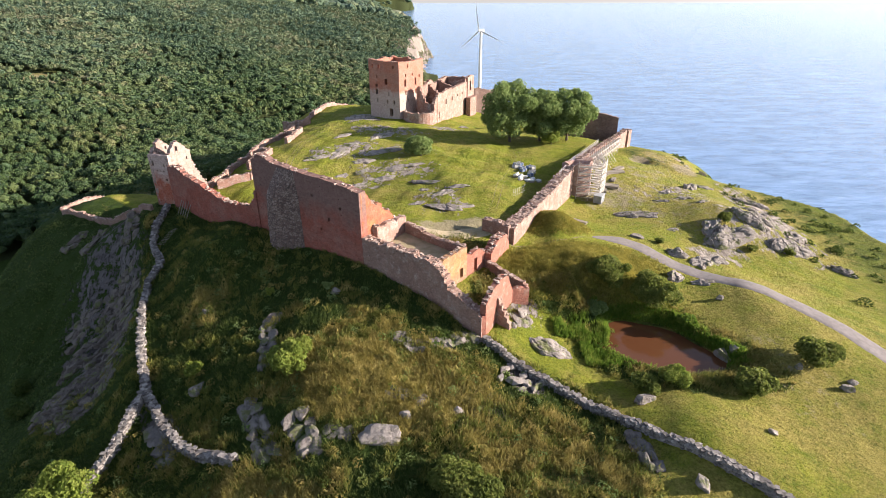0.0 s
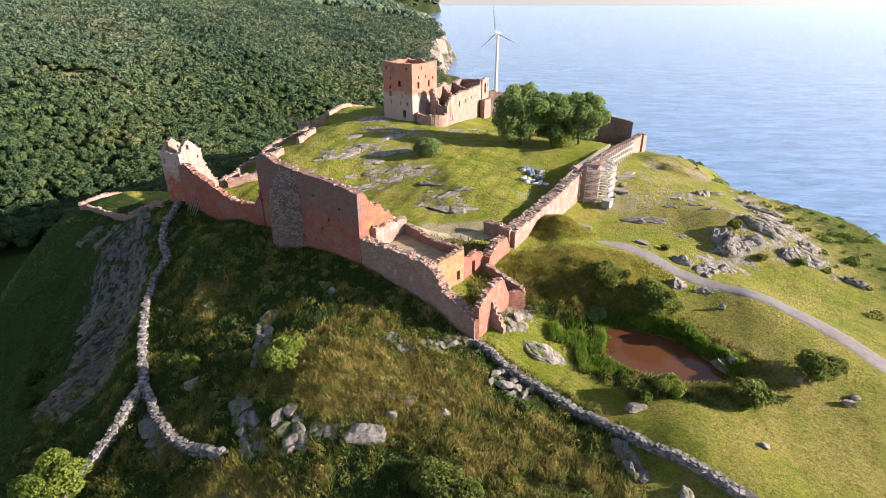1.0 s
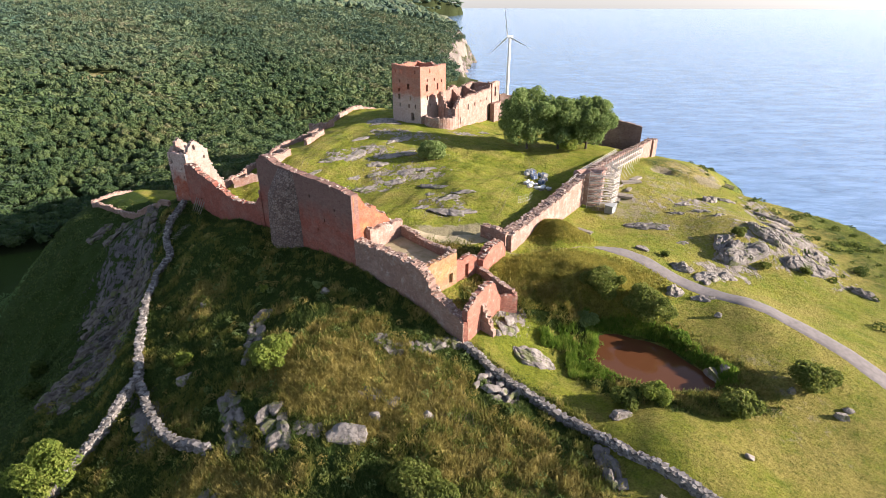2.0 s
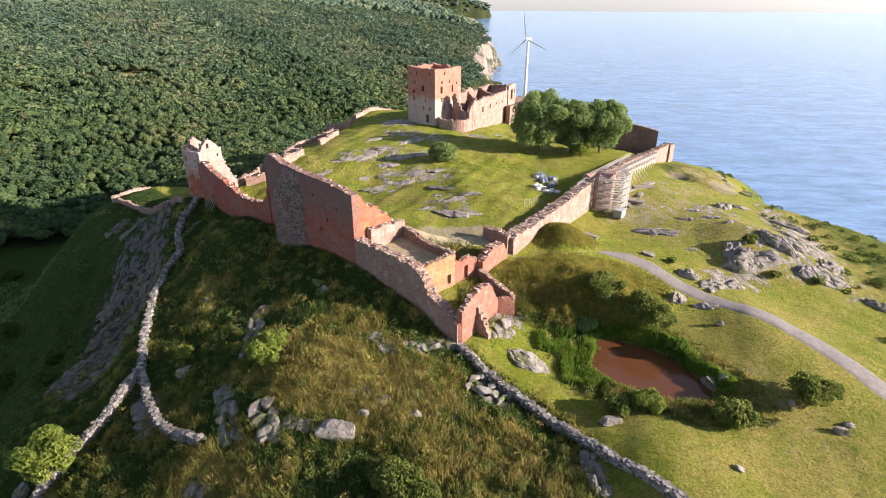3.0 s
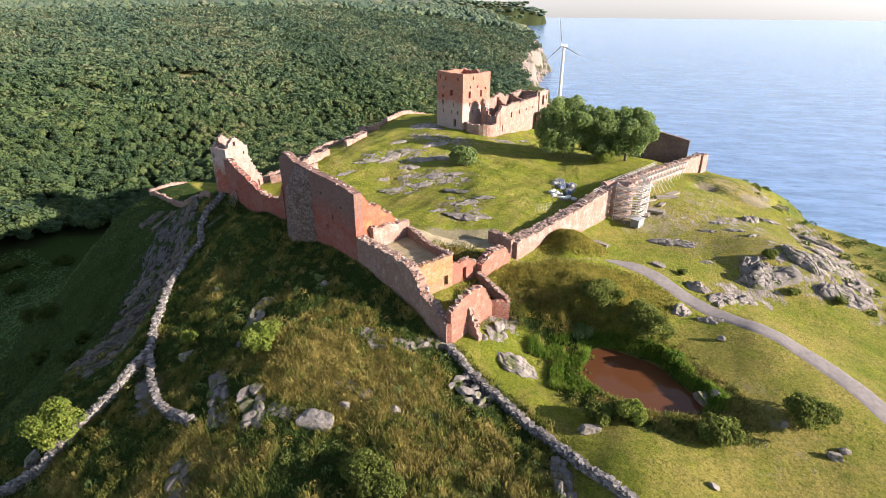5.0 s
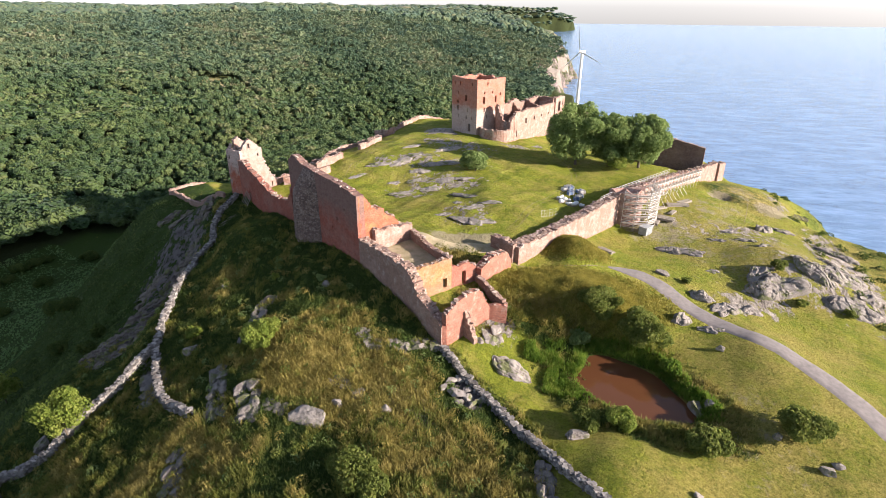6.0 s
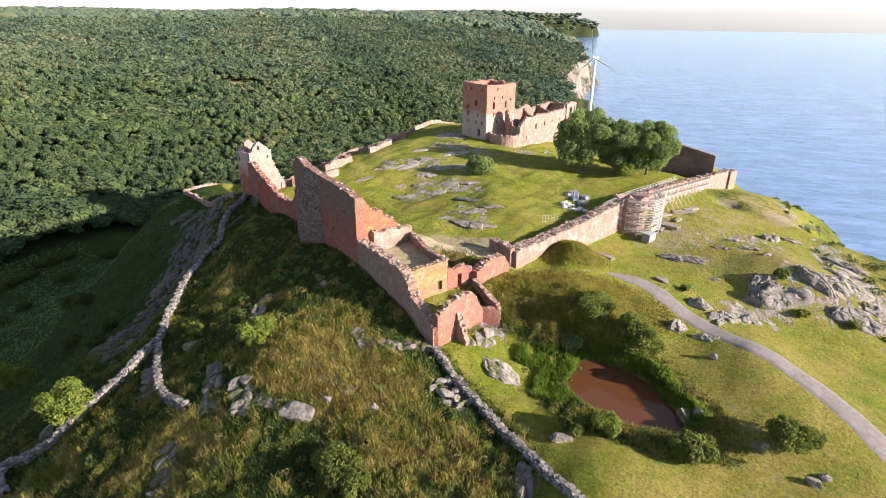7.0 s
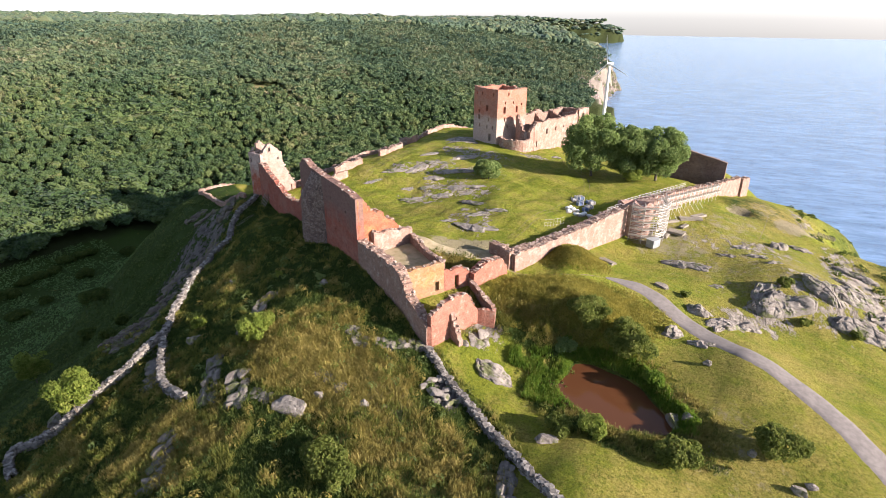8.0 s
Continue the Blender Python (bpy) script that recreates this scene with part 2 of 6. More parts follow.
CLIFF = cliff_mat()
BRICK = masonry_mat("red_brick", ((0.225, 0.072, 0.052), (0.31, 0.108, 0.076), (0.30, 0.155, 0.122)), (0.215, 0.142, 0.122), 0.12, 0.45, 16.5, 21.5, True, grey=0.3)
PINK = masonry_mat("limed_brick", ((0.26, 0.145, 0.112), (0.325, 0.20, 0.16), (0.37, 0.262, 0.218)), (0.41, 0.325, 0.28), 0.4, 0.38, dark_joint=0.25)
ARCH = masonry_mat("rose_brick", ((0.27, 0.10, 0.07), (0.34, 0.145, 0.105), (0.385, 0.20, 0.15)), (0.42, 0.285, 0.23), 0.2, 0.38, dark_joint=0.2, grey=0.2)
YELLOW = masonry_mat("lichened_brick", ((0.31, 0.14, 0.07), (0.38, 0.205, 0.095), (0.43, 0.295, 0.115)), (0.40, 0.295, 0.185), 0.3, 0.35)
# masonry with a darkened base colour, standing in for shade on the wall
SHADED_MASONRY = masonry_mat("shaded_masonry", ((0.13, 0.085, 0.072), (0.18, 0.12, 0.10), (0.21, 0.155, 0.135)), (0.26, 0.21, 0.19), 0.15, 0.6)
FIELD = masonry_mat("fieldstone", ((0.22, 0.13, 0.10), (0.32, 0.21, 0.17), (0.38, 0.285, 0.24)), (0.43, 0.35, 0.30), 0.22, 0.42, dark_joint=0.4)
COBBLE = cobble_mat()
RETURN = masonry_mat("orange_brick", ((0.235, 0.07, 0.038), (0.32, 0.11, 0.056), (0.41, 0.20, 0.06)), (0.33, 0.20, 0.125), 0.1, 0.4, grey=0.25)
KEEP = masonry_mat("keep_brick", ((0.31, 0.115, 0.075), (0.42, 0.175, 0.115), (0.43, 0.235, 0.165)), (0.46, 0.38, 0.335), 0.25, 0.45, 22.5, 24.5)
RUBBLE = stone_mat("rubble", (0.19, 0.13, 0.105), (0.36, 0.265, 0.215), (0.52, 0.42, 0.36))
DRYSTONE = stone_mat("dry_stone", (0.10, 0.092, 0.088), (0.205, 0.19, 0.175), (0.36, 0.335, 0.31))
SAND = plain_mat("sandy_floor", (0.22, 0.19, 0.10), (0.38, 0.32, 0.22), 1.8, 0.95)
EARTH = plain_mat("trodden_earth", (0.14, 0.12, 0.065), (0.22, 0.19, 0.115), 1.2, 0.95)
GRAVEL = plain_mat("gravel", (0.135, 0.122, 0.118), (0.205, 0.186, 0.178), 0.9, 0.95)
LEAF = leaf_mat("leaves", (0.115, 0.175, 0.055), (0.19, 0.26, 0.085), (0.27, 0.335, 0.12))
BUSHLEAF = leaf_mat("bush_leaves", (0.09, 0.12, 0.024), (0.155, 0.19, 0.040), (0.23, 0.245, 0.07))
YOUNGLEAF = leaf_mat("young_leaves", (0.11, 0.16, 0.025), (0.20, 0.255, 0.045), (0.30, 0.33, 0.08))
BLADE = leaf_mat("grass_blades", (0.165, 0.150, 0.036), (0.255, 0.220, 0.060), (0.42, 0.345, 0.115), 2.0, 0.22, 0.4)
REED = leaf_mat("reed_blades", (0.075, 0.145, 0.018), (0.14, 0.225, 0.028), (0.25, 0.29, 0.055), 2.2, 0.4)
REEDY = leaf_mat("meadow_blades", (0.090, 0.112, 0.022), (0.158, 0.172, 0.034), (0.245, 0.225, 0.060), 1.8, 0.4, 0.4)
HERB = leaf_mat("herb_blades", (0.036, 0.062, 0.013), (0.070, 0.105, 0.021), (0.13, 0.155, 0.036), 2.0, 0.45, 0.4)
GOLDEN = leaf_mat("bank_blades", (0.150, 0.150, 0.028), (0.255, 0.232, 0.045), (0.385, 0.325, 0.075), 2.6, 0.35, 0.45)
VALLEY = leaf_mat("valley_blades", (0.110, 0.185, 0.066), (0.145, 0.235, 0.082), (0.190, 0.270, 0.098), 6.0, 0.3, 0.4)
SLOPE = leaf_mat("slope_blades", (0.060, 0.095, 0.028), (0.090, 0.130, 0.036), (0.140, 0.170, 0.052), 4.0, 0.35, 0.4)
# second set of tones: the same crowns, paler and bluer to paint in haze
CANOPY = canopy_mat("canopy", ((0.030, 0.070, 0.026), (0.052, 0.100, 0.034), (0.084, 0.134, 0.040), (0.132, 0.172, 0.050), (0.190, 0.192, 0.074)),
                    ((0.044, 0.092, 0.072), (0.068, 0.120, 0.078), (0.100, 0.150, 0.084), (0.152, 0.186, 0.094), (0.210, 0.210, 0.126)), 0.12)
BARK = plain_mat("bark", (0.06, 0.048, 0.036), (0.14, 0.115, 0.09), 0.3, 0.95)
WOOD = plain_mat("grey_timber", (0.18, 0.155, 0.125), (0.33, 0.295, 0.245), 0.3, 0.85)
STEEL = plain_mat("galvanised_tube", (0.42, 0.41, 0.39), (0.58, 0.56, 0.53), 0.5, 0.55, 0.3)
WHITE = plain_mat("white_paint", (0.66, 0.66, 0.64), (0.78, 0.78, 0.76), 1.0, 0.5)
BLUE = plain_mat("blue_tarp", (0.08, 0.13, 0.26), (0.20, 0.27, 0.40), 0.6, 0.6)
SHEDM = plain_mat("shed_sheet", (0.26, 0.28, 0.29), (0.38, 0.40, 0.41), 0.8, 0.6)
# base colour lifted above real water to paint in haze and glare
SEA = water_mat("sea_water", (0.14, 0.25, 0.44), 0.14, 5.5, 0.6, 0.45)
POND = water_mat("pond_water", (0.105, 0.044, 0.020), 0.05, 2.5, 0.012)


# ---- builders ----
def thing(name, at, label, category, group="", kind=""):
    ob = new(name)
    ob.location = at
    ob.empty_display_size = 0.5
    return tagged(ob, label, category, group, kind)


def mesh_of(name, verts, faces, mat, smooth=False):
    """A mesh from an (n, 3) array and an (m, k) array of corners."""
    verts = np.asarray(verts, np.float32)
    faces = np.asarray(faces, np.int32)
    me = bpy.data.meshes.new(name)
    k = faces.shape[1]
    me.vertices.add(len(verts))
    me.vertices.foreach_set("co", verts.ravel())
    me.loops.add(faces.size)
    me.loops.foreach_set("vertex_index", faces.ravel())
    me.polygons.add(len(faces))
    me.polygons.foreach_set("loop_start", np.arange(0, faces.size, k, dtype=np.int32))
    me.polygons.foreach_set("use_smooth", np.full(len(faces), smooth))
    me.update(calc_edges=True)
    me.materials.append(mat)
    return me


def base_of(ob):
    p = Vector((0, 0, 0))
    while ob:
        p += ob.location
        ob = ob.parent
    return p


def part(name, verts, faces, mat, parent=None, label="", smooth=False):
    """One mesh object out of world coordinates, under its thing or part."""
    verts = np.asarray(verts, float)
    if parent is not None:
        verts = verts - np.array(base_of(parent))
    ob = new(name, mesh_of(name, verts, faces, mat, smooth))
    ob.parent = parent
    return tagged(ob, label)


CUBE_V = np.array([(x, y, z) for x in (-1, 1) for y in (-1, 1) for z in (-1, 1)], float) / 2
CUBE_F = np.array([(0, 1, 3, 2), (4, 6, 7, 5), (0, 4, 5, 1), (2, 3, 7, 6), (0, 2, 6, 4), (1, 5, 7, 3)])


def ico(sub):
    bm = bmesh.new()
    bmesh.ops.create_icosphere(bm, subdivisions=sub, radius=1.0)
    v = np.array([p.co[:] for p in bm.verts])
    f = np.array([[p.index for p in q.verts] for q in bm.faces])
    bm.free()
    return v, f


ICO1, ICO2, ICO3, ICO4 = ico(1), ico(2), ico(3), ico(4)


def scatter(shapes, places, rng, spin=True):
    """Copies of the shapes at places of (x, y, z, sx, sy, sz), turned at random, as one mesh."""
    vs, fs, n = [], [], 0
    places = np.asarray(places, float)
    pick = rng.integers(0, len(shapes), len(places))
    for k, (v, f) in enumerate(shapes):
        p = places[pick == k]
        if not len(p):
            continue
        a = rng.uniform(0, 2 * np.pi, len(p)) if spin else np.zeros(len(p))
        c, s = np.cos(a)[:, None], np.sin(a)[:, None]
        q = v[None] * p[:, None, 3:6]
        w = np.stack([q[..., 0] * c - q[..., 1] * s + p[:, None, 0], q[..., 0] * s + q[..., 1] * c + p[:, None, 1], q[..., 2] + p[:, None, 2]], -1)
        vs.append(w.reshape(-1, 3))
        fs.append((f[None] + (np.arange(len(p)) * len(v))[:, None, None]).reshape(-1, f.shape[1]) + n)
        n += w.shape[0] * w.shape[1]
    return np.concatenate(vs), np.concatenate(fs)


def lump(v, rng, amount, size):
    """Vertices pushed in and out by smooth noise."""
    off = rng.uniform(-90, 90, 3)
    k = np.array([noise.noise(Vector(p / size + off)) + 0.5 * noise.noise(Vector(p / size * 2.3 + off)) for p in v])
    return v * (1 + amount * k)[:, None]


def block(rng):
    return (CUBE_V * 1.0 + rng.uniform(-0.16, 0.16, (8, 3)), CUBE_F)


_r = np.random.default_rng(3)
BLOCKS = [block(_r) for _ in range(12)]


def box(c, size, rz=0.0):
    v = CUBE_V * np.array(size)
    a = radians(rz)
    v = np.stack([v[:, 0] * math.cos(a) - v[:, 1] * math.sin(a), v[:, 0] * math.sin(a) + v[:, 1] * math.cos(a), v[:, 2]], -1)
    return v + np.array(c), CUBE_F


def tube(a, b, r0, r1=None, n=6):
    """A tapered round bar from a to b."""
    a, b = np.array(a, float), np.array(b, float)
    r1 = r0 if r1 is None else r1
    d = (b - a) / (np.linalg.norm(b - a) + 1e-9)
    u = np.cross(d, (0, 0, 1.0) if abs(d[2]) < 0.9 else (1.0, 0, 0))
    u /= np.linalg.norm(u)
    w = np.cross(d, u)
    t = np.arange(n) * 2 * np.pi / n
    ring = np.cos(t)[:, None] * u + np.sin(t)[:, None] * w
    v = np.concatenate([a + ring * r0, b + ring * r1, [a, b]])
    i = np.arange(n)
    j = (i + 1) % n
    f = [(p, q, q + n, p + n) for p, q in zip(i, j)] + [(q, p, 2 * n, 2 * n) for p, q in zip(i, j)] + [(p + n, q + n, 2 * n + 1, 2 * n + 1) for p, q in zip(i, j)]
    return v, np.array(f)


def bar(name, a, b, r, mat, parent, n=5, r1=None):
    v, f = tube(a, b, r, r1, n)
    f = [tuple(dict.fromkeys(q)) for q in f]
    tri = np.array([(q[0], q[1], q[2]) for q in f] + [(q[0], q[2], q[3]) for q in f if len(q) == 4])
    return part(name, v, tri, mat, parent)


# ---- the lie of the land ----
SEA_Z = -64.0
# hills of the castle rock: x, y, radius, height
HILLS = [
    (35, 98, 6, 2.6), (-104, 166, 14, 4.6),
    (63, 101, 10, 2.2),
    (76, 201, 8, 5.0), (88, 192, 8, 4.6), (28, 124.5, 6.0, 4.4), (87, 212, 10, 4.2),
    (-60, 170, 70, 13.9), (-120, 150, 30, 24.6), (30, 190, 70, 6.6), (-10, 100, 30, 7.0), 
    (-30, 250, 45, 6.9), (-130, 190, 22, 14.1), (-80, 130, 16, 6.5), (40, 120, 22, 4.3), 
    (-110, 110, 22, 6.1), (-50, 110, 12, 4.6), (-60, 250, 22, 4.7), (40, 60, 12, 3.0), 
    (-40, 50, 16, 0.1), (80, 140, 16, 6.1), (70, 90, 16, 3.5), (-20, 70, 12, 2.6), 
    (60, 180, 30, 3.3), (10, 140, 16, 2.6), (30, 100, 12, 5.4), (10, 260, 16, 2.8),
]
# hollows in it: x, y, radius, depth
HOLLOWS = [
    (72, 192, 4.5, -2.4),
    (-60, 20, 45, -14.7), (120, 140, 70, -6.3), (20, 80, 22, -1.8), (-80, 290, 30, -6.1), 
    (-80, 100, 16, -3.8), (90, 230, 30, -3.5), (-30, 150, 22, -3.7), (-80, 210, 12, -5.3), 
    (100, 10, 45, -3.5), (40, 140, 16, -2.0), (0, 290, 16, -3.9), (-80, 170, 12, -3.5), 
    (-140, 140, 22, -5.5), (30, 90, 12, -4.0), (-228, 178, 55, -9.0), (-61, 47, 10, -2.2),
]

# the shore, from behind the camera past the castle to the far headland
SHORE = [(330, -600), (190, -60), (160, 90), (158, 165), (133, 218), (110, 262), (62, 314), (6, 352), (-30, 440), (-34, 600), (-14, 770), (-36, 860), (-40, 1030), (-30, 1130),
         (-70, 1330), (-190, 1750), (-420, 2300), (-500, 2950), (-190, 3420), (-160, 3600), (-700, 4400), (-1200, 5200)]


def smooth01(v):
    v = np.clip(v, 0, 1)
    return v * v * (3 - 2 * v)


def shore_distance(x, y):
    """Metres inland from the shore; negative at sea."""
    best = np.full(x.shape, 1e9)
    side = np.zeros(x.shape)
    for (ax, ay), (bx, by) in zip(SHORE[:-1], SHORE[1:]):
        ex, ey = bx - ax, by - ay
        t = np.clip(((x - ax) * ex + (y - ay) * ey) / (ex * ex + ey * ey), 0, 1)
        d = np.hypot(x - ax - t * ex, y - ay - t * ey)
        s = np.where((y - ay) * ex - (x - ax) * ey > 0, 1.0, -1.0)
        side = np.where(d < best - 1e-6, s, side)
        best = np.minimum(best, d)
    return best * side


POND_AT, POND_Z = (40.7, 84.5), -1.0


def pond_radius(x, y):
    dx, dy = x - POND_AT[0], y - POND_AT[1]
    a = radians(-38)
    u, v = dx * math.cos(a) + dy * math.sin(a), -dx * math.sin(a) + dy * math.cos(a)
    th = np.arctan2(v / 7.0, u / 10.8)
    return np.hypot(u / 10.8, v / 7.0) / (1 + 0.07 * np.sin(3 * th + 0.6) + 0.05 * np.sin(5 * th))


def ground_z(x, y, detail=True):
    x, y = np.asarray(x, float), np.asarray(y, float)
    z = -38 + 38 / (1 + np.exp(np.clip(-(x + 88) / 14.0, -60, 60)))
    along = ((x - 14) * 60 + (y - 114) * 107) / 15049.0
    out = ((x - 14) * 107 - (y - 114) * 60) / 122.7
    step = np.clip(along * 4 + 0.5, 0, 1) * np.clip((1.08 - along) * 6, 0, 1)
    z = z - 1.6 * step * np.tanh(out / 2.0) * np.exp(-(out / 26.0) ** 2)
    z = z - 6 * smooth01((-80 - x) / 34.0) * smooth01((126 - y) / 25.0) * smooth01((x + 200) / 40.0)
    scarp = -0.94 * (x + 72) - 0.342 * (y - 125)          # the rocky scarp below the western stone wall
    z = z + np.exp(-((y - 97) / 30.0) ** 4) * (1.2 * np.exp(-((scarp - 1.0) / 3.0) ** 2) - 4.0 * np.exp(-((scarp - 9.5) / 5.5) ** 2) - 2.0 * np.exp(-((scarp - 22) / 9.0) ** 2))
    for cx, cy, r, w in HILLS + HOLLOWS:
        z = z + w * np.exp(-((x - cx) ** 2 + (y - cy) ** 2) / r ** 2)
    rise = 0.075 * (y - 380) + 0.2 * (-x - 190)
    far = -42 + 80 * np.tanh(np.maximum(rise, -60) / 80) + 9 * np.sin(x / 210 + 1) * np.sin(y / 260)
    w = smooth01(np.maximum((-120 - x) / 120, (y - 290) / 130))
    z = z * (1 - w) + far * w
    d = shore_distance(x, y)
    d = d + 9 * np.sin(x / 37 + y / 23) + 5 * np.sin(y / 11.0 - x / 17)
    cliff = SEA_Z - 3 + np.where(d > 0, 72 * (1 - np.exp(-np.maximum(d, 0) / 15)) + np.maximum(d - 60, 0) * 0.6, np.maximum(d, -40) * 0.3)
    z = np.minimum(z, cliff)
    q = pond_radius(x, y)
    z = np.where(q < 2.6, np.minimum(z, POND_Z + 0.15 + (q - 1.0) * 4.0 + 9.0 * np.maximum(q - 1.15, 0) ** 2), z)
    if detail:
        crag = np.exp(-((x + 82) / 26) ** 2 - ((y - 108) / 36) ** 2)
        z = z + crag * (1.1 * np.abs(np.sin((x * 0.9 + y * 0.42) / 2.6 + 0.8 * np.sin(y / 7.0))) + 0.7 * np.abs(np.sin((x * 0.8 - y * 0.35) / 1.7)) - 0.8)
        near = np.exp(-(np.maximum(np.abs(x + 10) - 140, 0) / 60) ** 2 - (np.maximum(np.abs(y - 140) - 160, 0) / 60) ** 2)
        near = near * (1 - 0.55 * smooth01((x - 22) / 14.0) * smooth01((y - 20) / 20.0))
        z = z + near * (0.30 * np.sin(x / 5.2 + 2.0 * np.sin(y / 7.1)) * np.sin(y / 4.6 + 1.4 * np.sin(x / 6.3)) + 0.30 * np.sin(x / 3.1 + 1.7 * np.sin(y / 5.3)) * np.sin(y / 3.7 + 1.3 * np.sin(x / 4.1)) + 0.18 * np.sin(x / 1.3 + y / 1.9) * np.sin(y / 1.1 - x / 2.3))
    return z


def gz(x, y):
    return float(ground_z(np.array([x]), np.array([y]))[0])


def spread(lo, a, b, hi, step, grow):
    """Grid lines: even between a and b, wider and wider outside."""
    mid = list(np.arange(a, b + step / 2, step))
    s, v, up = step, mid[-1], []
    while v < hi:
        s *= grow
        v += s
        up.append(v)
    s, v, down = step, mid[0], []
    while v > lo:
        s *= grow
        v -= s
        down.append(v)
    return np.array(down[::-1] + mid + up)


gx, gy = spread(-4700, -150, 120, 1500, 1.2, 1.07), spread(-600, 24, 270, 4800, 1.2, 1.06)
X, Y = np.meshgrid(gx, gy)
Z = ground_z(X, Y)
nx, ny = len(gx), len(gy)
idx = np.arange(nx * ny).reshape(ny, nx)
quads = np.stack([idx[:-1, :-1], idx[:-1, 1:], idx[1:, 1:], idx[1:, :-1]], -1).reshape(-1, 4)
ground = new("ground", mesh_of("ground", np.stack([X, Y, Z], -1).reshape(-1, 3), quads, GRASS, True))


def blob(x, y, cx, cy, rx, ry, rz=0.0):
    """1 in the middle of an ellipse, 0 outside it."""
    a = radians(rz)
    u, v = (x - cx) * math.cos(a) + (y - cy) * math.sin(a), -(x - cx) * math.sin(a) + (y - cy) * math.cos(a)
    return smooth01(1.35 - np.hypot(u / rx, v / ry))


def wild_at(x, y):
    """Rough meadow on the slopes before the front wall, round the pond and in the valley."""
    line = -0.82 * (y - 82) - 0.573 * (x - 7)
    w = smooth01(line / 6.0 + 0.6)
    w = w * smooth01((34 - x) / 12.0)
    for cx, cy, rx, ry, rz in ((24, 95, 13, 5, -10), (3, 106, 9, 7, 0), (10, 93, 5, 7, 0)):
        w = np.maximum(w, blob(x, y, cx, cy, rx, ry, rz))
    w = np.maximum(w, (0.1 + 0.5 * smooth01((x + 112) / 20.0)) * smooth01((-62 - x) / 14.0) * smooth01((152 - y - 0.3 * (x + 100)) / 10.0))
    w = np.maximum(w, 0.5 * smooth01((x - 94) / 14.0))
    w = np.maximum(w, 0.7 * blob(x, y, 80, 198, 16, 20))
    return np.maximum(w, 0.8 * blob(x, y, 42, 80, 22, 16, -38) * (pond_radius(x, y) < 1.9))


def straw_at(x, y):
    """Where the meadow has ripened to straw."""
    s = np.zeros(np.shape(x))
    for cx, cy, rx, ry, rz, k in ((-9, 70, 21, 10, -12, 1.0), (-12, 82, 10, 5, -35, 0.5), (14, 58, 22, 10, -20, 0.6), (-26, 50, 12, 9, 0, 0.75), (-47, 92, 6, 9, 0, 0.55), (-40, 63, 7, 6, 0, 0.5), (29, 103, 19, 9, 10, 0.9), (28, 125, 9, 7, 0, 0.9), (3, 106, 9, 7, 0, 0.7), (10, 93, 5, 7, 0, 0.7), (-50, 46, 9, 8, 0, 0.55), (85, 196, 16, 18, 0, 0.6), (100, 150, 14, 60, 0, 0.4), (62, 80, 26, 44, 0, 0.55), (72, 140, 30, 40, 0, 0.4), (-340, 489, 46, 32, 0, 1.0)):
        s = np.maximum(s, k * blob(x, y, cx, cy, rx, ry, rz))
    return s


def rock_at(x, y):
    r = 0.6 * blob(x, y, -79, 112, 14, 38, 22)
    for cx, cy, rx, ry, rz, k in ((-30, 172, 18, 8, 15, 0.52), (-14, 158, 19, 11, 0, 0.52), (-20, 195, 19, 10, 0, 0.56), (0, 132, 10, 12, 0, 0.46), (-32, 216, 9, 9, 0, 0.75), (2, 207, 12, 5, 0, 0.5), (-22, 148, 10, 5, 0, 0.5),
                                 (86, 134, 17, 15, -30, 0.54), (68, 120, 12, 8, 20, 0.56), (96, 150, 9, 36, 0, 0.62), (76, 160, 10, 8, 0, 0.5), (60, 158, 14, 8, 0, 0.42), (-18, 60, 10, 3, 0, 0.3), (-46, 66, 6, 9, 25, 0.5), (14, 73, 4, 6, 30, 0.6), (16, 90, 5, 5, 0, 0.6), (0, 78, 7, 3, -20, 0.5), (94, 200, 7, 20, 10, 0.5)):
        r = np.maximum(r, k * blob(x, y, cx, cy, rx, ry, rz))
    return r


def bare_at(x, y):
    r = 0.5 * blob(x, y, 50, 155, 14, 16, 60)
    for cx, cy, rx, ry, rz, k in ((87, 187, 6, 9, -30, 1.0), (-340, 489, 40, 30, 0, 0.55), (72, 192, 4, 4, 0, 0.9), (80, 199, 6, 14, 0, 0.4), (6, 66, 6, 6, 0, 0.5), (-120, 170, 10, 12, 0, 0.5), (4, 116, 12, 5, 20, 0.8), (68, 175, 14, 10, 0, 0.4), (70, 150, 26, 34, 0, 0.32), (58, 76, 12, 16, 0, 0.25), (-18, 178, 26, 30, 0, 0.25)):
        r = np.maximum(r, k * blob(x, y, cx, cy, rx, ry, rz))
    return r


SHORE_D = shore_distance(X, Y)
for _name, _val in (("wild", wild_at(X, Y)), ("straw", straw_at(X, Y)), ("rock", rock_at(X, Y)), ("bare", bare_at(X, Y)),
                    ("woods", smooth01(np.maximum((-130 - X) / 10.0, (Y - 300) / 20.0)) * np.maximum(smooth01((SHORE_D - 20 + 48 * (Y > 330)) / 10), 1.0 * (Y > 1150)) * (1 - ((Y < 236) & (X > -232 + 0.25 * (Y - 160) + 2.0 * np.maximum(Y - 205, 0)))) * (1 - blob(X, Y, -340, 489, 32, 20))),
                    ("cliff", smooth01((48 - SHORE_D) / 20.0) * smooth01((Y - 760) / 90.0) * smooth01((1500 - Y) / 150.0))):
    ground.data.attributes.new(_name, 'FLOAT', 'POINT').data.foreach_set("value", np.ascontiguousarray(_val, np.float32).ravel())
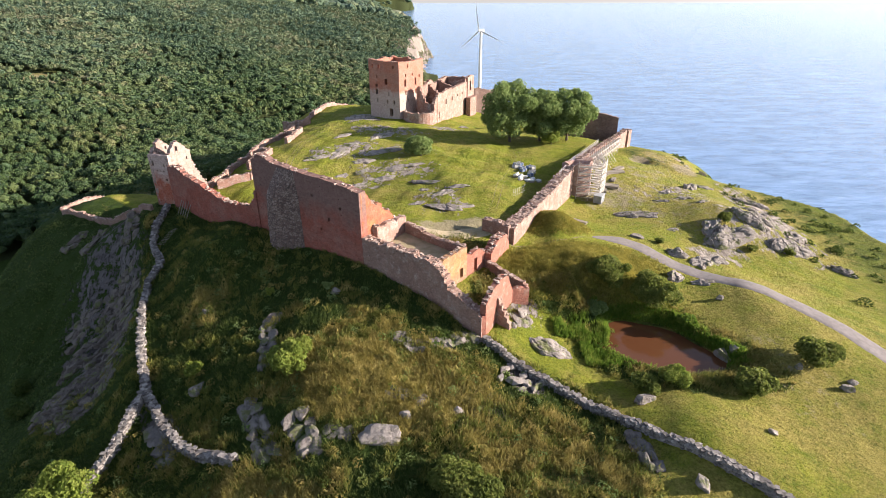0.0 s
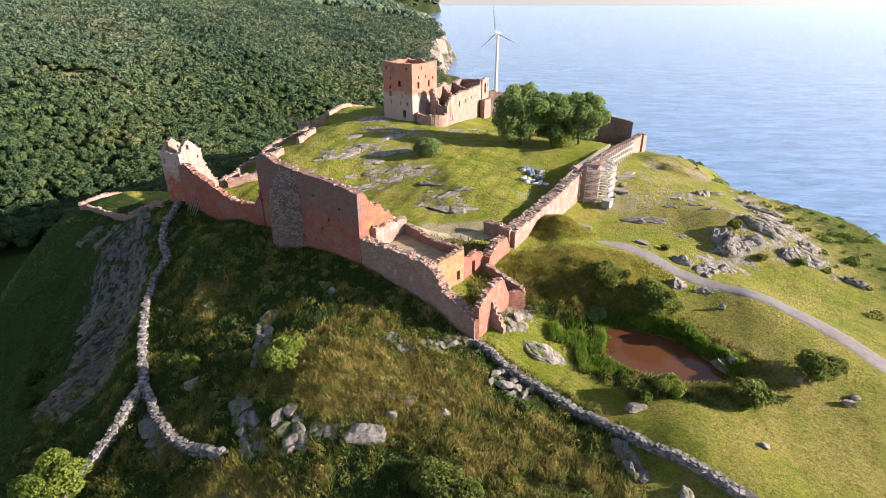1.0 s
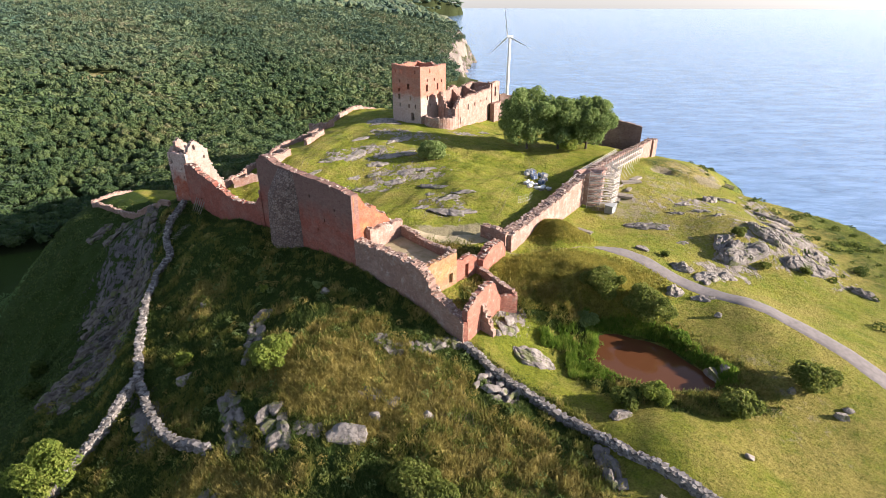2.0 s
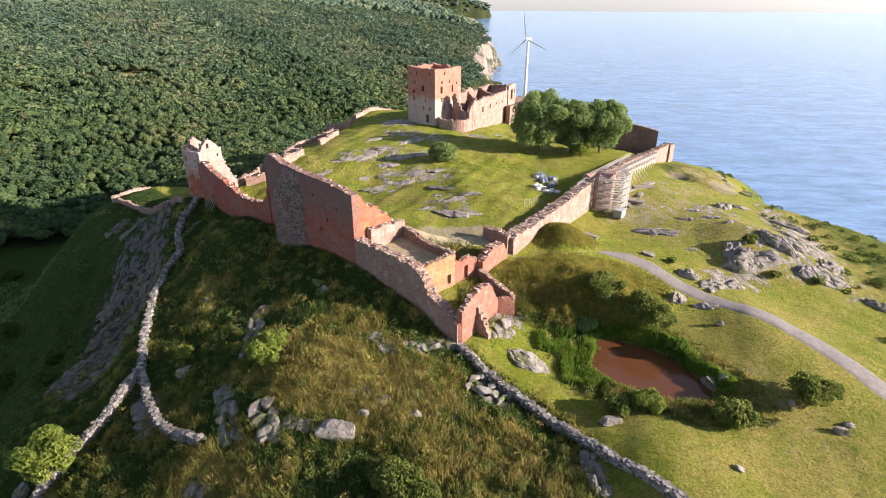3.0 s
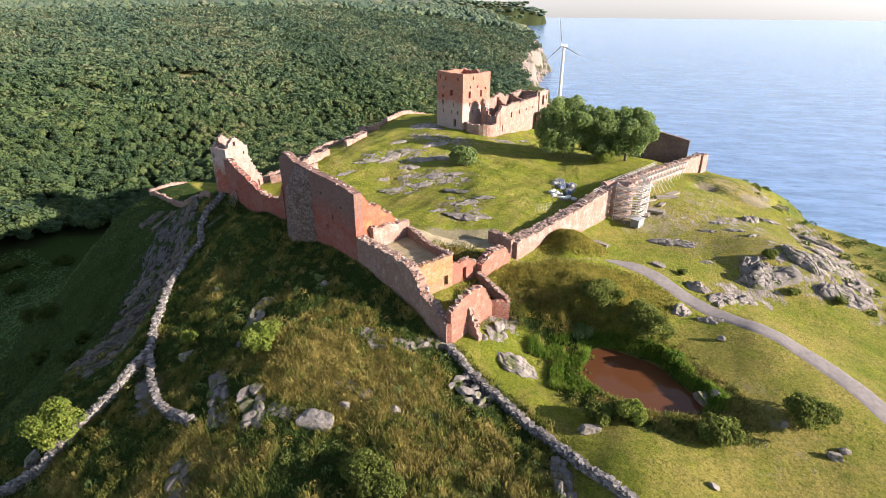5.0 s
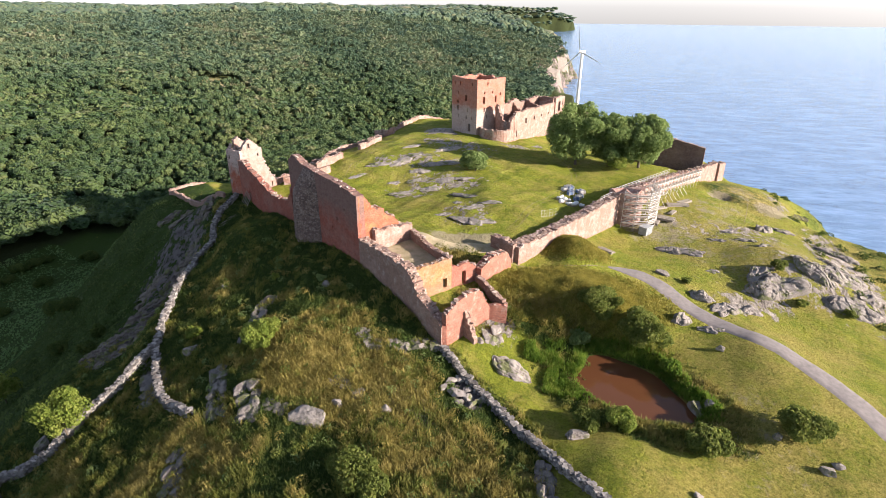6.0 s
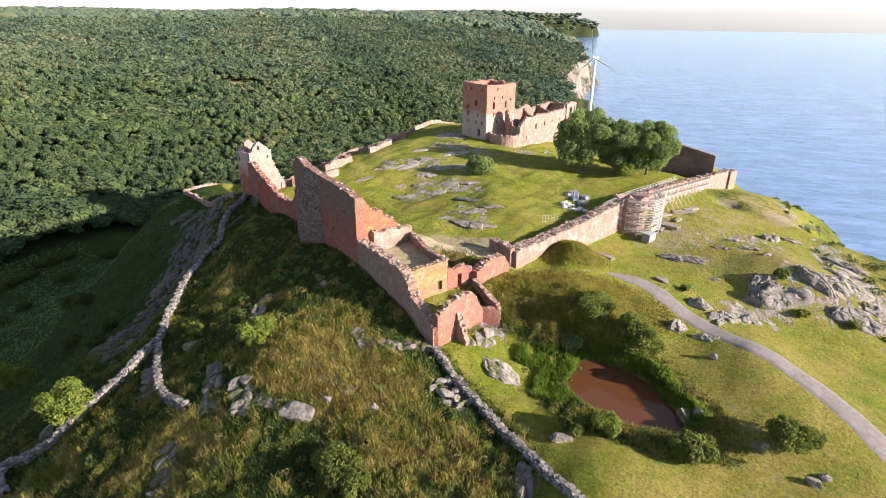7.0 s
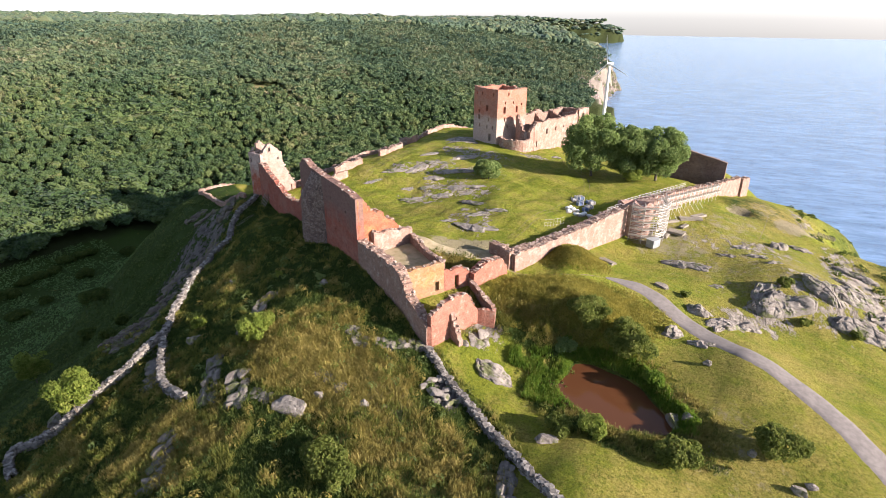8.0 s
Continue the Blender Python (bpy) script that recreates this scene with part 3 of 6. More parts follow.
tagged(ground, "grassy castle hill with rough meadow slopes and mown yard", "ground", kind="structure")

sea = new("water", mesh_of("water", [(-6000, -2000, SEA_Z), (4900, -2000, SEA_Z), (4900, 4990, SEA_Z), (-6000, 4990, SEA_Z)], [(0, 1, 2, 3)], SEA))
tagged(sea, "calm blue sea with small waves, glare put into its colour", "sea", kind="structure")

_a = np.arange(72) * 2 * np.pi / 72
_ring = [(0.0, 0.0)] + [(1.25 * 10.8 * math.cos(t), 1.25 * 7.0 * math.sin(t)) for t in _a]
_c, _s = math.cos(radians(-38)), math.sin(radians(-38))
pond = new("pond_water", mesh_of("pond_water", [(POND_AT[0] + u * _c - v * _s, POND_AT[1] + u * _s + v * _c, POND_Z) for u, v in _ring], [(0, i + 1, (i + 1) % 72 + 1) for i in range(72)], POND))
tagged(pond, "small pond with still muddy red-brown water", "pond", kind="structure")


def ribbon(name, line, width, mat, label, lift=0.12, sides=8):
    """A trodden strip that lies on the ground along a line of (x, y)."""
    pts = []
    for (ax, ay), (bx, by) in zip(line[:-1], line[1:]):
        n = max(2, int(math.hypot(bx - ax, by - ay) / 0.8))
        pts += [(ax + (bx - ax) * i / n, ay + (by - ay) * i / n) for i in range(n)]
    p = np.array(pts + [line[-1]], float)
    for _ in range(14):
        p[1:-1] = (p[:-2] + 2 * p[1:-1] + p[2:]) / 4
    d = np.gradient(p, axis=0)
    d /= np.linalg.norm(d, axis=1)[:, None]
    nrm = np.stack([-d[:, 1], d[:, 0]], -1)
    u = np.linspace(-0.5, 0.5, sides + 1)
    wob = 1 + 0.05 * np.sin(np.arange(len(p)) * 0.7) * np.cos(np.arange(len(p)) * 0.23)
    wob = wob * np.clip(np.minimum(np.arange(len(p)) + 1, len(p) - np.arange(len(p))) / 7.0, 0.12, 1.0)
    q = p[:, None] + nrm[:, None] * (u[None, :, None] * width * wob[:, None, None])
    z = ground_z(q[..., 0], q[..., 1]) + lift - 0.2 * (np.abs(u) > 0.45)
    v = np.concatenate([q, z[..., None]], -1).reshape(-1, 3)
    k = sides + 1
    f = [(i * k + j, i * k + j + 1, (i + 1) * k + j + 1, (i + 1) * k + j) for i in range(len(p) - 1) for j in range(sides)]
    return tagged(new(name, mesh_of(name, v, f, mat, True)), label, name, kind="structure")


ribbon("path", [(36.0, 119.0), (40.5, 119.8), (45.0, 118.6), (50.6, 112.4), (57.4, 105.6), (62.5, 100.8), (68.0, 97.2), (73.4, 91.8), (77.8, 85.5), (82, 78), (87, 66), (90, 50)], 5.4, GRAVEL, "grey gravel footpath bending round the hill")
ribbon("grass_path", [(12.6, 111.6), (20, 112.4), (28, 114.6), (36, 119.0)], 1.1, EARTH, "narrow worn path leading up to the gate", 0.05, 2)
ribbon("yard_road", [(-14, 115), (-8, 112), (-2, 110.8), (4.5, 112.2), (9.0, 113.6), (11.5, 117), (12.4, 121)], 4.2, SAND, "pale trodden gravel inside the gate")
for _dx in (-0.8, 0.8):
    ribbon("wheel_track", [(12 + _dx, 124), (14.5 + _dx, 134), (16.5 + _dx, 146), (21.5 + _dx, 160), (25 + _dx, 171), (23.5 + _dx, 184), (18 + _dx, 198)], 0.55, EARTH, "worn wheel track in the castle yard grass", 0.04, 2)
    ribbon("wheel_track", [(-45 + _dx, 150), (-47 + _dx, 165), (-46 + _dx, 180), (-42 + _dx, 196)], 0.5, EARTH, "worn wheel track along the yard's edge", 0.04, 2)
ribbon("bank_track", [(74, 166), (77, 177), (80.5, 192), (81.5, 210)], 0.7, EARTH, "narrow bare track over the grassy bank", 0.05, 2)



# ---- ruined masonry ----
def ruin(name, a, b, z0, tops, thick, mat, parent, holes=(), jag=0.35, cell=0.7, rough=0.07, seed=1, label="", cap=None):
    """A wall from a to b with foot z0 (a number, or one for each end), its top given as (metres along, z), and holes (from, to, low, high) right through it."""
    rng = np.random.default_rng(seed)
    a, b = np.array(a, float), np.array(b, float)
    length = np.linalg.norm(b - a)
    u = (b - a) / length
    n = np.array([-u[1], u[0]])
    zf = z0 if isinstance(z0, tuple) else (z0, z0)
    ts, tz = zip(*tops)
    low, high = min(zf), max(tz) + jag
    S = sorted(set(np.round(np.linspace(0, length, max(2, int(length / cell) + 1)), 3)))
    H = sorted(set(np.round(np.linspace(low, high, max(2, int((high - low) / cell) + 1)), 3)))
    for s0, s1, h0, h1 in holes:
        for G, p, q in ((S, s0, s1), (H, h0, h1)):
            G[:] = [g for g in G if not (p - 0.22 < g < q + 0.22 and p - 0.3 * cell < g and (abs(g - p) < 0.22 or abs(g - q) < 0.22 or p < g < q)) or g in (G[0], G[-1])]
            G += [p, q]
            G.sort()
    S, H = np.array(S), np.array(H)
    edge = np.interp(S, ts, tz) + jag * (np.array([noise.noise(Vector((s * 0.55, seed * 7.3, 0))) + 0.6 * noise.noise(Vector((s * 1.7, seed * 3.1, 5))) for s in S])) * 1.3
    foot = np.interp(S, (0, length), zf)
    ns, nh = len(S), len(H)
    fill = np.zeros((ns - 1, nh - 1), bool)
    for i in range(ns - 1):
        e = min(edge[i], edge[i + 1])
        for j in range(nh - 1):
            fill[i, j] = H[j] < e - 0.08 and H[j + 1] > min(foot[i], foot[i + 1])
    for s0, s1, h0, h1 in holes:
        sc, hc = (S[:-1] + S[1:]) / 2, (H[:-1] + H[1:]) / 2
        fill[np.ix_((sc > s0) & (sc < s1), (hc > h0) & (hc < h1))] = False
    zz = np.minimum(H[None, :], edge[:, None])
    zz = np.maximum(zz, foot[:, None])
    jit = rng.uniform(-rough, rough, (2, ns, nh, 3)) * 0.5
    verts = np.zeros((2, ns, nh, 3))
    for k, o in ((0, -thick / 2), (1, thick / 2)):
        verts[k, ..., 0] = a[0] + u[0] * S[:, None] + n[0] * o
        verts[k, ..., 1] = a[1] + u[1] * S[:, None] + n[1] * o
        verts[k, ..., 2] = zz
    verts += jit * (1 if rough else 0)
    vid = np.arange(2 * ns * nh).reshape(2, ns, nh)
    F = []
    for i in range(ns - 1):
        for j in range(nh - 1):
            if not fill[i, j]:
                continue
            p = lambda k, x, y: vid[k, i + x, j + y]
            F.append((p(0, 0, 0), p(0, 1, 0), p(0, 1, 1), p(0, 0, 1)))
            F.append((p(1, 1, 0), p(1, 0, 0), p(1, 0, 1), p(1, 1, 1)))
            if i == 0 or not fill[i - 1, j]:
                F.append((p(1, 0, 0), p(0, 0, 0), p(0, 0, 1), p(1, 0, 1)))
            if i == ns - 2 or not fill[i + 1, j]:
                F.append((p(0, 1, 0), p(1, 1, 0), p(1, 1, 1), p(0, 1, 1)))
            if j == nh - 2 or not fill[i, j + 1]:
                F.append((p(0, 0, 1), p(0, 1, 1), p(1, 1, 1), p(1, 0, 1)))
            if j > 0 and not fill[i, j - 1]:
                F.append((p(0, 1, 0), p(0, 0, 0), p(1, 0, 0), p(1, 1, 0)))
    F = np.array(F)
    used = np.unique(F)
    back = np.zeros(vid.size, int)
    back[used] = np.arange(len(used))
    ob = part(name, verts.reshape(-1, 3)[used], back[F], mat, parent, label)
    if cap is not None:
        m = int(length * thick * cap * 1.9)
        s = rng.uniform(0, length, m)
        w = rng.uniform(-thick / 2, thick / 2, m)
        z = np.interp(s, S, edge) + rng.uniform(-0.16, 0.08, m)
        k = rng.uniform(0.16, 0.5, m)
        pl = np.stack([a[0] + u[0] * s + n[0] * w, a[1] + u[1] * s + n[1] * w, z, k * 1.2, k, k * 0.75], -1)
        v, f = scatter(BLOCKS, pl, rng)
        tagged(part("rubble_cap", v, f, RUBBLE, ob, "loose rubble along the broken wall top"), kind="stuff")
    return ob


U = np.array((0.82, -0.573))               # along the front wall
N = np.array((-0.573, -0.82))              # out of it, down the slope
W0 = np.array((-15.7, 97.1))


def front(s, out=0.0):
    p = W0 + U * s + N * out
    return (float(p[0]), float(p[1]))


# the tall front wall, with its buttress and the broken return at its end
great = thing("castle_wall", (*front(-15), 8), "tall red brick castle wall with stone buttress, ruined", "castle wall")
ruin("wall_face", front(-31.5, -0.9), front(0.0, -0.9), (8.0, 6.0), [(0, 26.2), (2.2, 28.0), (5, 27.4), (8, 26.6), (12, 26.4), (24, 25.9), (31.5, 25.0)], 1.8, BRICK, great,
     [(14.0, 14.5, 20.2, 20.9), (18.2, 18.7, 21.6, 22.3), (22.5, 23.0, 17.2, 18.0), (26.0, 26.5, 20.4, 21.0), (20.0, 20.5, 14.5, 15.2)], 0.2, 0.7, 0.05, 11, cap=0.5)
ruin("return_wall", front(-1.16, -0.3), (-10.6, 108.6), 12.0, [(0, 25.0), (1.5, 24.6), (4.2, 21.3), (7.0, 20.6), (7.4, 19.0), (9.0, 18.6), (12, 15.5)], 2.4, RETURN, great, (), 0.3, 0.6, 0.06, 12, cap=1.2)


def buttress(parent):
    """A fieldstone buttress that leans against the wall, narrow at the top."""
    foot = [front(-24.2, 0), front(-23.9, 3.6), front(-21.4, 4.0), front(-17.0, 0)]
    v, f = [], []
    levels = ((5.0, 1.05), (9.0, 1.0), (14.0, 0.95), (21.0, 0.88), (23.4, 0.52), (26.4, 0.04))
    rng = np.random.default_rng(5)
    cols = []
    for i in range(3):
        n = (5, 9, 7)[i]
        p, q = np.array(foot[i]), np.array(foot[i + 1])
        cols += [p + (q - p) * k / n for k in range(n)]
    cols.append(np.array(foot[3]))
    hs = np.linspace(5.0, 26.2, 32)
    ks = np.interp(hs, [l[0] for l in levels], [l[1] for l in levels])
    for z, k in zip(hs, ks):
        for c in cols:
            off = np.dot(c - W0, N)
            along = np.dot(c - W0, U)
            lean = (z - 5) / 21.0
            p = W0 + U * (along * (1 - 0.30 * lean ** 3) + (-20.2) * 0.30 * lean ** 3) + N * off * k
            v.append((*(p + rng.uniform(-0.06, 0.06, 2)), z + rng.uniform(-0.05, 0.05)))
    m = len(cols)
    for j in range(len(hs) - 1):
        for i in range(m - 1):
            f.append((j * m + i, j * m + i + 1, (j + 1) * m + i + 1, (j + 1) * m + i))
    part("buttress", v, f, COBBLE, parent, "grey fieldstone buttress")


buttress(great)

# lower front wall, down to the corner by the slope
lower = thing("castle_wall", (*front(13), 6), "broken fieldstone and brick wall stepping down the slope", "castle wall")
ruin("wall_face", front(0.1, -1.0), front(27.6, -1.0), (7.0, 1.5), [(0, 15.8), (11, 15.7), (17.5, 15.2), (19.5, 12.9), (21, 10.8), (23.2, 9.8), (27, 7.6), (27.6, 7.2)], 2.0, FIELD, lower, (), 0.4, 0.6, 0.08, 13, cap=1.8)
ruin("corner_pier", front(27.0, -0.6), (7.6, 82.4), 1.5, [(0, 7.4), (2, 8.0)], 1.4, ARCH, lower, (), 0.3, 0.6, 0.06, 14, cap=1.5)

# the roofless hall behind it
hall = thing("ruined_hall", (1, 97, 10), "roofless hall of yellow-lichened brick with earth floor", "ruin")
ruin("end_wall", (-2.2, 88.4), (4.4, 96.5), 5.5, [(0, 15.2), (1.2, 14.4), (9.4, 14.3), (10.8, 14.0)], 1.3, YELLOW, hall, [(8.3, 9.3, 8.2, 10.3)], 0.3, 0.55, 0.05, 15, cap=1.8)
ruin("door_wall", (4.5, 96.6), (8.4, 101.4), 6.0, [(0, 12.6), (2, 11.8), (4.2, 12.2), (6.2, 11.2)], 1.0, ARCH, hall, [(2.6, 3.6, 7.6, 10.6)], 0.35, 0.55, 0.05, 16, cap=1.5)
ruin("back_wall", (4.2, 97.0), (-7.6, 108.4), 8.0, [(0, 14.2), (8, 13.6), (16.4, 14.6)], 1.1, FIELD, hall, (), 0.4, 0.6, 0.07, 17, cap=2.0)
ruin("side_wall", (-8.4, 109.2), (-13.6, 100.0), 8.0, [(0, 15.6), (10, 17.0)], 1.6, PINK, hall, (), 0.5, 0.6, 0.08, 18, cap=2.0)
_c = [(-14.5, 97.5), (-1.0, 88.6), (4.2, 96.6), (-8.0, 108.6)]
part("hall_floor", [(x, y, z) for x, y in _c for z in (6.0, 12.1)], [(0, 2, 3, 1), (2, 4, 5, 3), (4, 6, 7, 5), (6, 0, 1, 7), (1, 3, 5, 7)], SAND, hall, "bare sandy earth floor")

# the lower court with its arched wall
court = thing("ruined_court", (10, 90, 5), "small overgrown court with arched pink brick wall", "ruin")
ruin("arch_wall", (7.2, 82.0), (13.2, 92.2), 1.2, [(0, 9.6), (3, 11.6), (7, 12.2), (9.5, 11.2), (11.8, 7.2)], 1.1, ARCH, court, [(4.6, 5.4, 3.5, 8.4), (5.4, 6.4, 3.5, 7.6)], 0.3, 0.5, 0.05, 19, cap=2.2)
ruin("pier", (10.2, 86.2), (12.6, 84.8), 0.8, [(0, 9.8), (2.8, 4.0)], 1.0, FIELD, court, (), 0.3, 0.5, 0.07, 20, cap=1.5)
ruin("outer_wall", (8.6, 101.6), (16.6, 93.4), 3.0, [(0, 9.6), (3, 8.8), (8, 8.0), (11.4, 7.4)], 0.9, FIELD, court, (), 0.35, 0.6, 0.08, 21, cap=2.0)
ruin("outer_end", (13.2, 92.3), (16.9, 93.0), 1.5, [(0, 7.0), (3.8, 7.0)], 0.9, ARCH, court, (), 0.3, 0.5, 0.06, 22, cap=1.5)

# gate walls and the long east wall
gate = thing("gate_wall", (12, 108, 8), "broken pink brick gate walls with rubble tops", "castle wall")
ruin("gate_face", (9.2, 100.9), (14.0, 110.6), 5.5, [(0, 10.6), (4, 12.2), (9, 11.6), (10.8, 9.2)], 2.0, ARCH, gate, (), 0.4, 0.6, 0.07, 23, cap=2.0)
ruin("gate_pier", (9.6, 115.6), (15.2, 112.6), 6.0, [(0, 12.0), (3, 12.6), (6.3, 11.4)], 1.6, FIELD, gate, (), 0.4, 0.6, 0.08, 24, cap=2.0)
east = thing("castle_wall", (38, 155, 7), "long pink limed brick wall with rubble top", "castle wall")
ruin("wall_face", (14.9, 112.9), (37.5, 154.3), (5.5, 4.0), [(0, 11.4), (10, 11.2), (30, 11.8), (47.2, 12.8)], 3.0, PINK, east, (), 0.4, 0.7, 0.06, 25, cap=3.4)
ruin("far_face", (41.0, 160.0), (74.6, 220.6), (3.5, -4.0), [(0, 13.2), (20, 11.6), (45, 9.6), (69.3, 7.8)], 1.9, PINK, east, (), 0.6, 0.8, 0.07, 26, cap=2.0)
ruin("corner_end", (74.4, 219.0), (77.4, 224.4), -6.0, [(0, 7.6), (6.2, 6.8)], 2.2, PINK, east, (), 0.4, 0.7, 0.07, 27, cap=1.5)
tower_half = thing("wall_tower", (40, 157, 5), "half-round ruined wall tower wrapped in scaffolding", "tower")
_t = np.radians(np.linspace(-118, 62, 19)) + math.atan2(-60, 107)
_rr = np.random.default_rng(8)
_v = []
for z in np.linspace(2.5, 13.6, 14):
    for k, t in enumerate(_t):
        r = 5.2 + _rr.uniform(-0.08, 0.08)
        _v.append((39.6 + r * math.cos(t), 157.6 + r * math.sin(t), z + (0.6 * math.sin(k * 1.3) if z > 13 else 0)))
    _v.append((39.6, 157.6, z))
_f = [(j * 20 + i, j * 20 + i + 1, (j + 1) * 20 + i + 1, (j + 1) * 20 + i) for j in range(13) for i in range(18)]
part("tower_face", _v, _f, PINK, tower_half)
part("tower_top", _v[13 * 20:], [(i, i + 1, 19) for i in range(18)], PINK, tower_half, "broken rubble top of the tower")

# wall that stands across at the seaward end; its shade is put into the colour
seaward = thing("castle_wall", (60, 215, 6), "high wall closing the seaward end of the yard, shade in its colour", "castle wall")
ruin("wall_face", (44.0, 216.7), (68.0, 210.9), 4.0, [(0, 19.0), (12.5, 17.2), (24.7, 14.6)], 1.4, SHADED_MASONRY, seaward, (), 0.2, 0.8, 0.06, 28, cap=0.8)

# left wall and gabled tower
left_wall = thing("castle_wall", (-55, 125, 8), "red brick wall dipping low towards the gabled tower", "castle wall")
ruin("wall_face", (-41.0, 115.4), (-69.3, 134.5), (5.5, 4.0), [(0, 21.5), (1.2, 17.6), (2.6, 15.4), (4.3, 14.7), (10.5, 14.2), (14.6, 14.7), (18, 15.7), (21, 16.6), (24, 17.5), (27, 18.2), (30, 19.3), (34.2, 19.6)], 1.5, BRICK, left_wall, [(27.5, 28.5, 8.5, 11.2)], 0.35, 0.65, 0.06, 29, cap=1.6)
LIMED = masonry_mat("pale_lime", ((0.255, 0.15, 0.115), (0.31, 0.20, 0.165), (0.34, 0.25, 0.215)), (0.35, 0.28, 0.245), 0.6)
gable = thing("gabled_tower", (-70, 136, 8), "ruined brick tower with two stepped gables, sunlit", "tower")
E1, E2 = np.array((0.94, -0.342)), np.array((0.342, 0.94))
G0 = np.array((-69.6, 135.0))


def gab(a, b):
    p = G0 + E1 * a + E2 * b
    return (float(p[0]), float(p[1]))


LOWER_RED = masonry_mat("tower_brick", ((0.28, 0.075, 0.045), (0.38, 0.12, 0.07), (0.42, 0.19, 0.12)), (0.58, 0.46, 0.40), 0.3, 0.4, 14.0, 17.0, True)
ruin("front_wall", gab(-6.6, 0.5), gab(0, 0.5), 4.0, [(0, 21.3), (6.6, 21.5)], 1.0, LOWER_RED, gable, [(0.9, 1.5, 18.4, 19.8), (4.5, 5.1, 18.4, 19.2), (2.2, 2.5, 17.0, 17.5), (3.2, 3.5, 17.0, 17.5), (4.2, 4.5, 17.0, 17.5), (4.6, 5.0, 14.6, 15.3)], 0.2, 0.55, 0.05, 30)
_steps = []                               # crow steps up to the ridge and down again
for _k in range(7):
    _steps += [(0.48 * _k, 21.3 + 0.5 * _k), (0.48 * _k + 0.44, 21.3 + 0.5 * _k)]
for _k in range(7):
    _steps += [(3.6 + 0.58 * _k, 24.5 - 0.52 * _k), (3.6 + 0.58 * _k + 0.54, 24.5 - 0.52 * _k)]
ruin("gable_wall", gab(-0.5, 0.0), gab(-0.5, 7.7), 4.0, _steps, 1.0, LIMED, gable, [(2.9, 3.7, 21.9, 23.2), (5.9, 6.4, 19.0, 19.8), (1.5, 2.1, 15.6, 17.6)], 0.05, 0.3, 0.05, 31)
ruin("gable_wall", gab(-6.1, 0.0), gab(-6.1, 7.7), 4.0, _steps, 1.0, LIMED, gable, [(1.6, 2.4, 21.6, 22.8), (2.7, 3.3, 20.2, 21.2), (5.0, 5.6, 21.4, 22.2)], 0.05, 0.3, 0.05, 32)
ruin("back_wall", gab(-6.6, 7.3), gab(0, 7.3), 4.0, [(0, 20.5), (2, 17.0), (5, 16.0), (6.6, 18.5)], 1.0, LIMED, gable, (), 0.4, 0.55, 0.05, 33)
ruin("wing_wall", gab(-0.45, 7.6), gab(0.1, 11.0), 4.0, [(0, 18.2), (0.8, 17.2), (0.9, 16.2), (1.7, 15.2), (2.4, 13.4), (3.5, 11.4)], 1.0, LIMED, gable, (), 0.3, 0.5, 0.06, 34, cap=1.2)

# low inner walls of the yard, and the thin wall on its edge
def low_wall(name, line, height, thick, label, mat=PINK, seed=40, dip=1.2, cap=2.2, cat="ruined wall"):
    ob = thing(name, (*line[0], gz(*line[0])), label, cat, "low ruined walls")
    for i, (p, q) in enumerate(zip(line[:-1], line[1:])):
        L = math.hypot(q[0] - p[0], q[1] - p[1])
        n = max(2, int(L / 3))
        rng = np.random.default_rng(seed + i)
        tops = [(L * k / n, gz(p[0] + (q[0] - p[0]) * k / n, p[1] + (q[1] - p[1]) * k / n) + height * rng.uniform(1 - 0.25 * dip, 1.12)) for k in range(n + 1)]
        zl = min(gz(p[0] + (q[0] - p[0]) * k / n, p[1] + (q[1] - p[1]) * k / n) for k in range(n + 1)) - 1.5
        ruin("wall_length", p, q, zl, tops, thick, mat, ob, (), 0.3, 0.8, 0.08, seed + i, cap=cap)
    return ob


low_wall("edge_wall", [(-66, 144), (-63.5, 166), (-60.5, 190), (-56.5, 222), (-49.5, 256), (-41, 276)], 2.0, 0.9, "long low pink ruined wall on the hill's edge", PINK, 40)
low_wall("yard_wall", [(-63, 146), (-55, 150)], 2.3, 1.0, "low ruined brick wall across the yard's edge", PINK, 50)
low_wall("yard_wall", [(-55, 150), (-52.5, 157)], 2.6, 1.0, "short low ruined brick wall", PINK, 53)
low_wall("yard_wall", [(-54.5, 170), (-58, 158)], 2.6, 1.0, "pale low ruined wall of a vanished building", PINK, 56)
low_wall("yard_wall", [(-52, 180), (-51, 198), (-58, 202)], 2.2, 1.0, "pale low ruined wall beside the grass", PINK, 59)
low_wall("yard_wall", [(-54, 170), (-61, 173)], 2.0, 0.9, "low cross wall running to the hill's edge", PINK, 63)
low_wall("yard_wall", [(-66.5, 230.9), (-57.0, 215.8), (-51.6, 214.9)], 3.0, 1.4, "tall grey ruined wall block on the yard's edge", FIELD, 66)
low_wall("outwork_wall", [(-75.5, 133), (-90, 140), (-104, 148), (-113.5, 152.5), (-116, 156)], 1.7, 0.8, "thin low stone wall curving along the brow", FIELD, 70, cat="stone wall")
low_wall("outwork_wall", [(-116, 156), (-114.6, 162), (-113.2, 168), (-112.2, 174)], 1.5, 0.7, "thin low pink wall above the forest", PINK, 75, cat="stone wall")

# the keep
K0, K1, K2 = np.array((-16.0, 212.0)), np.array((0.576, 0.817)), np.array((-0.817, 0.576))


def keep_at(a, b):
    p = K0 + K1 * a + K2 * b
    return (float(p[0]), float(p[1]))


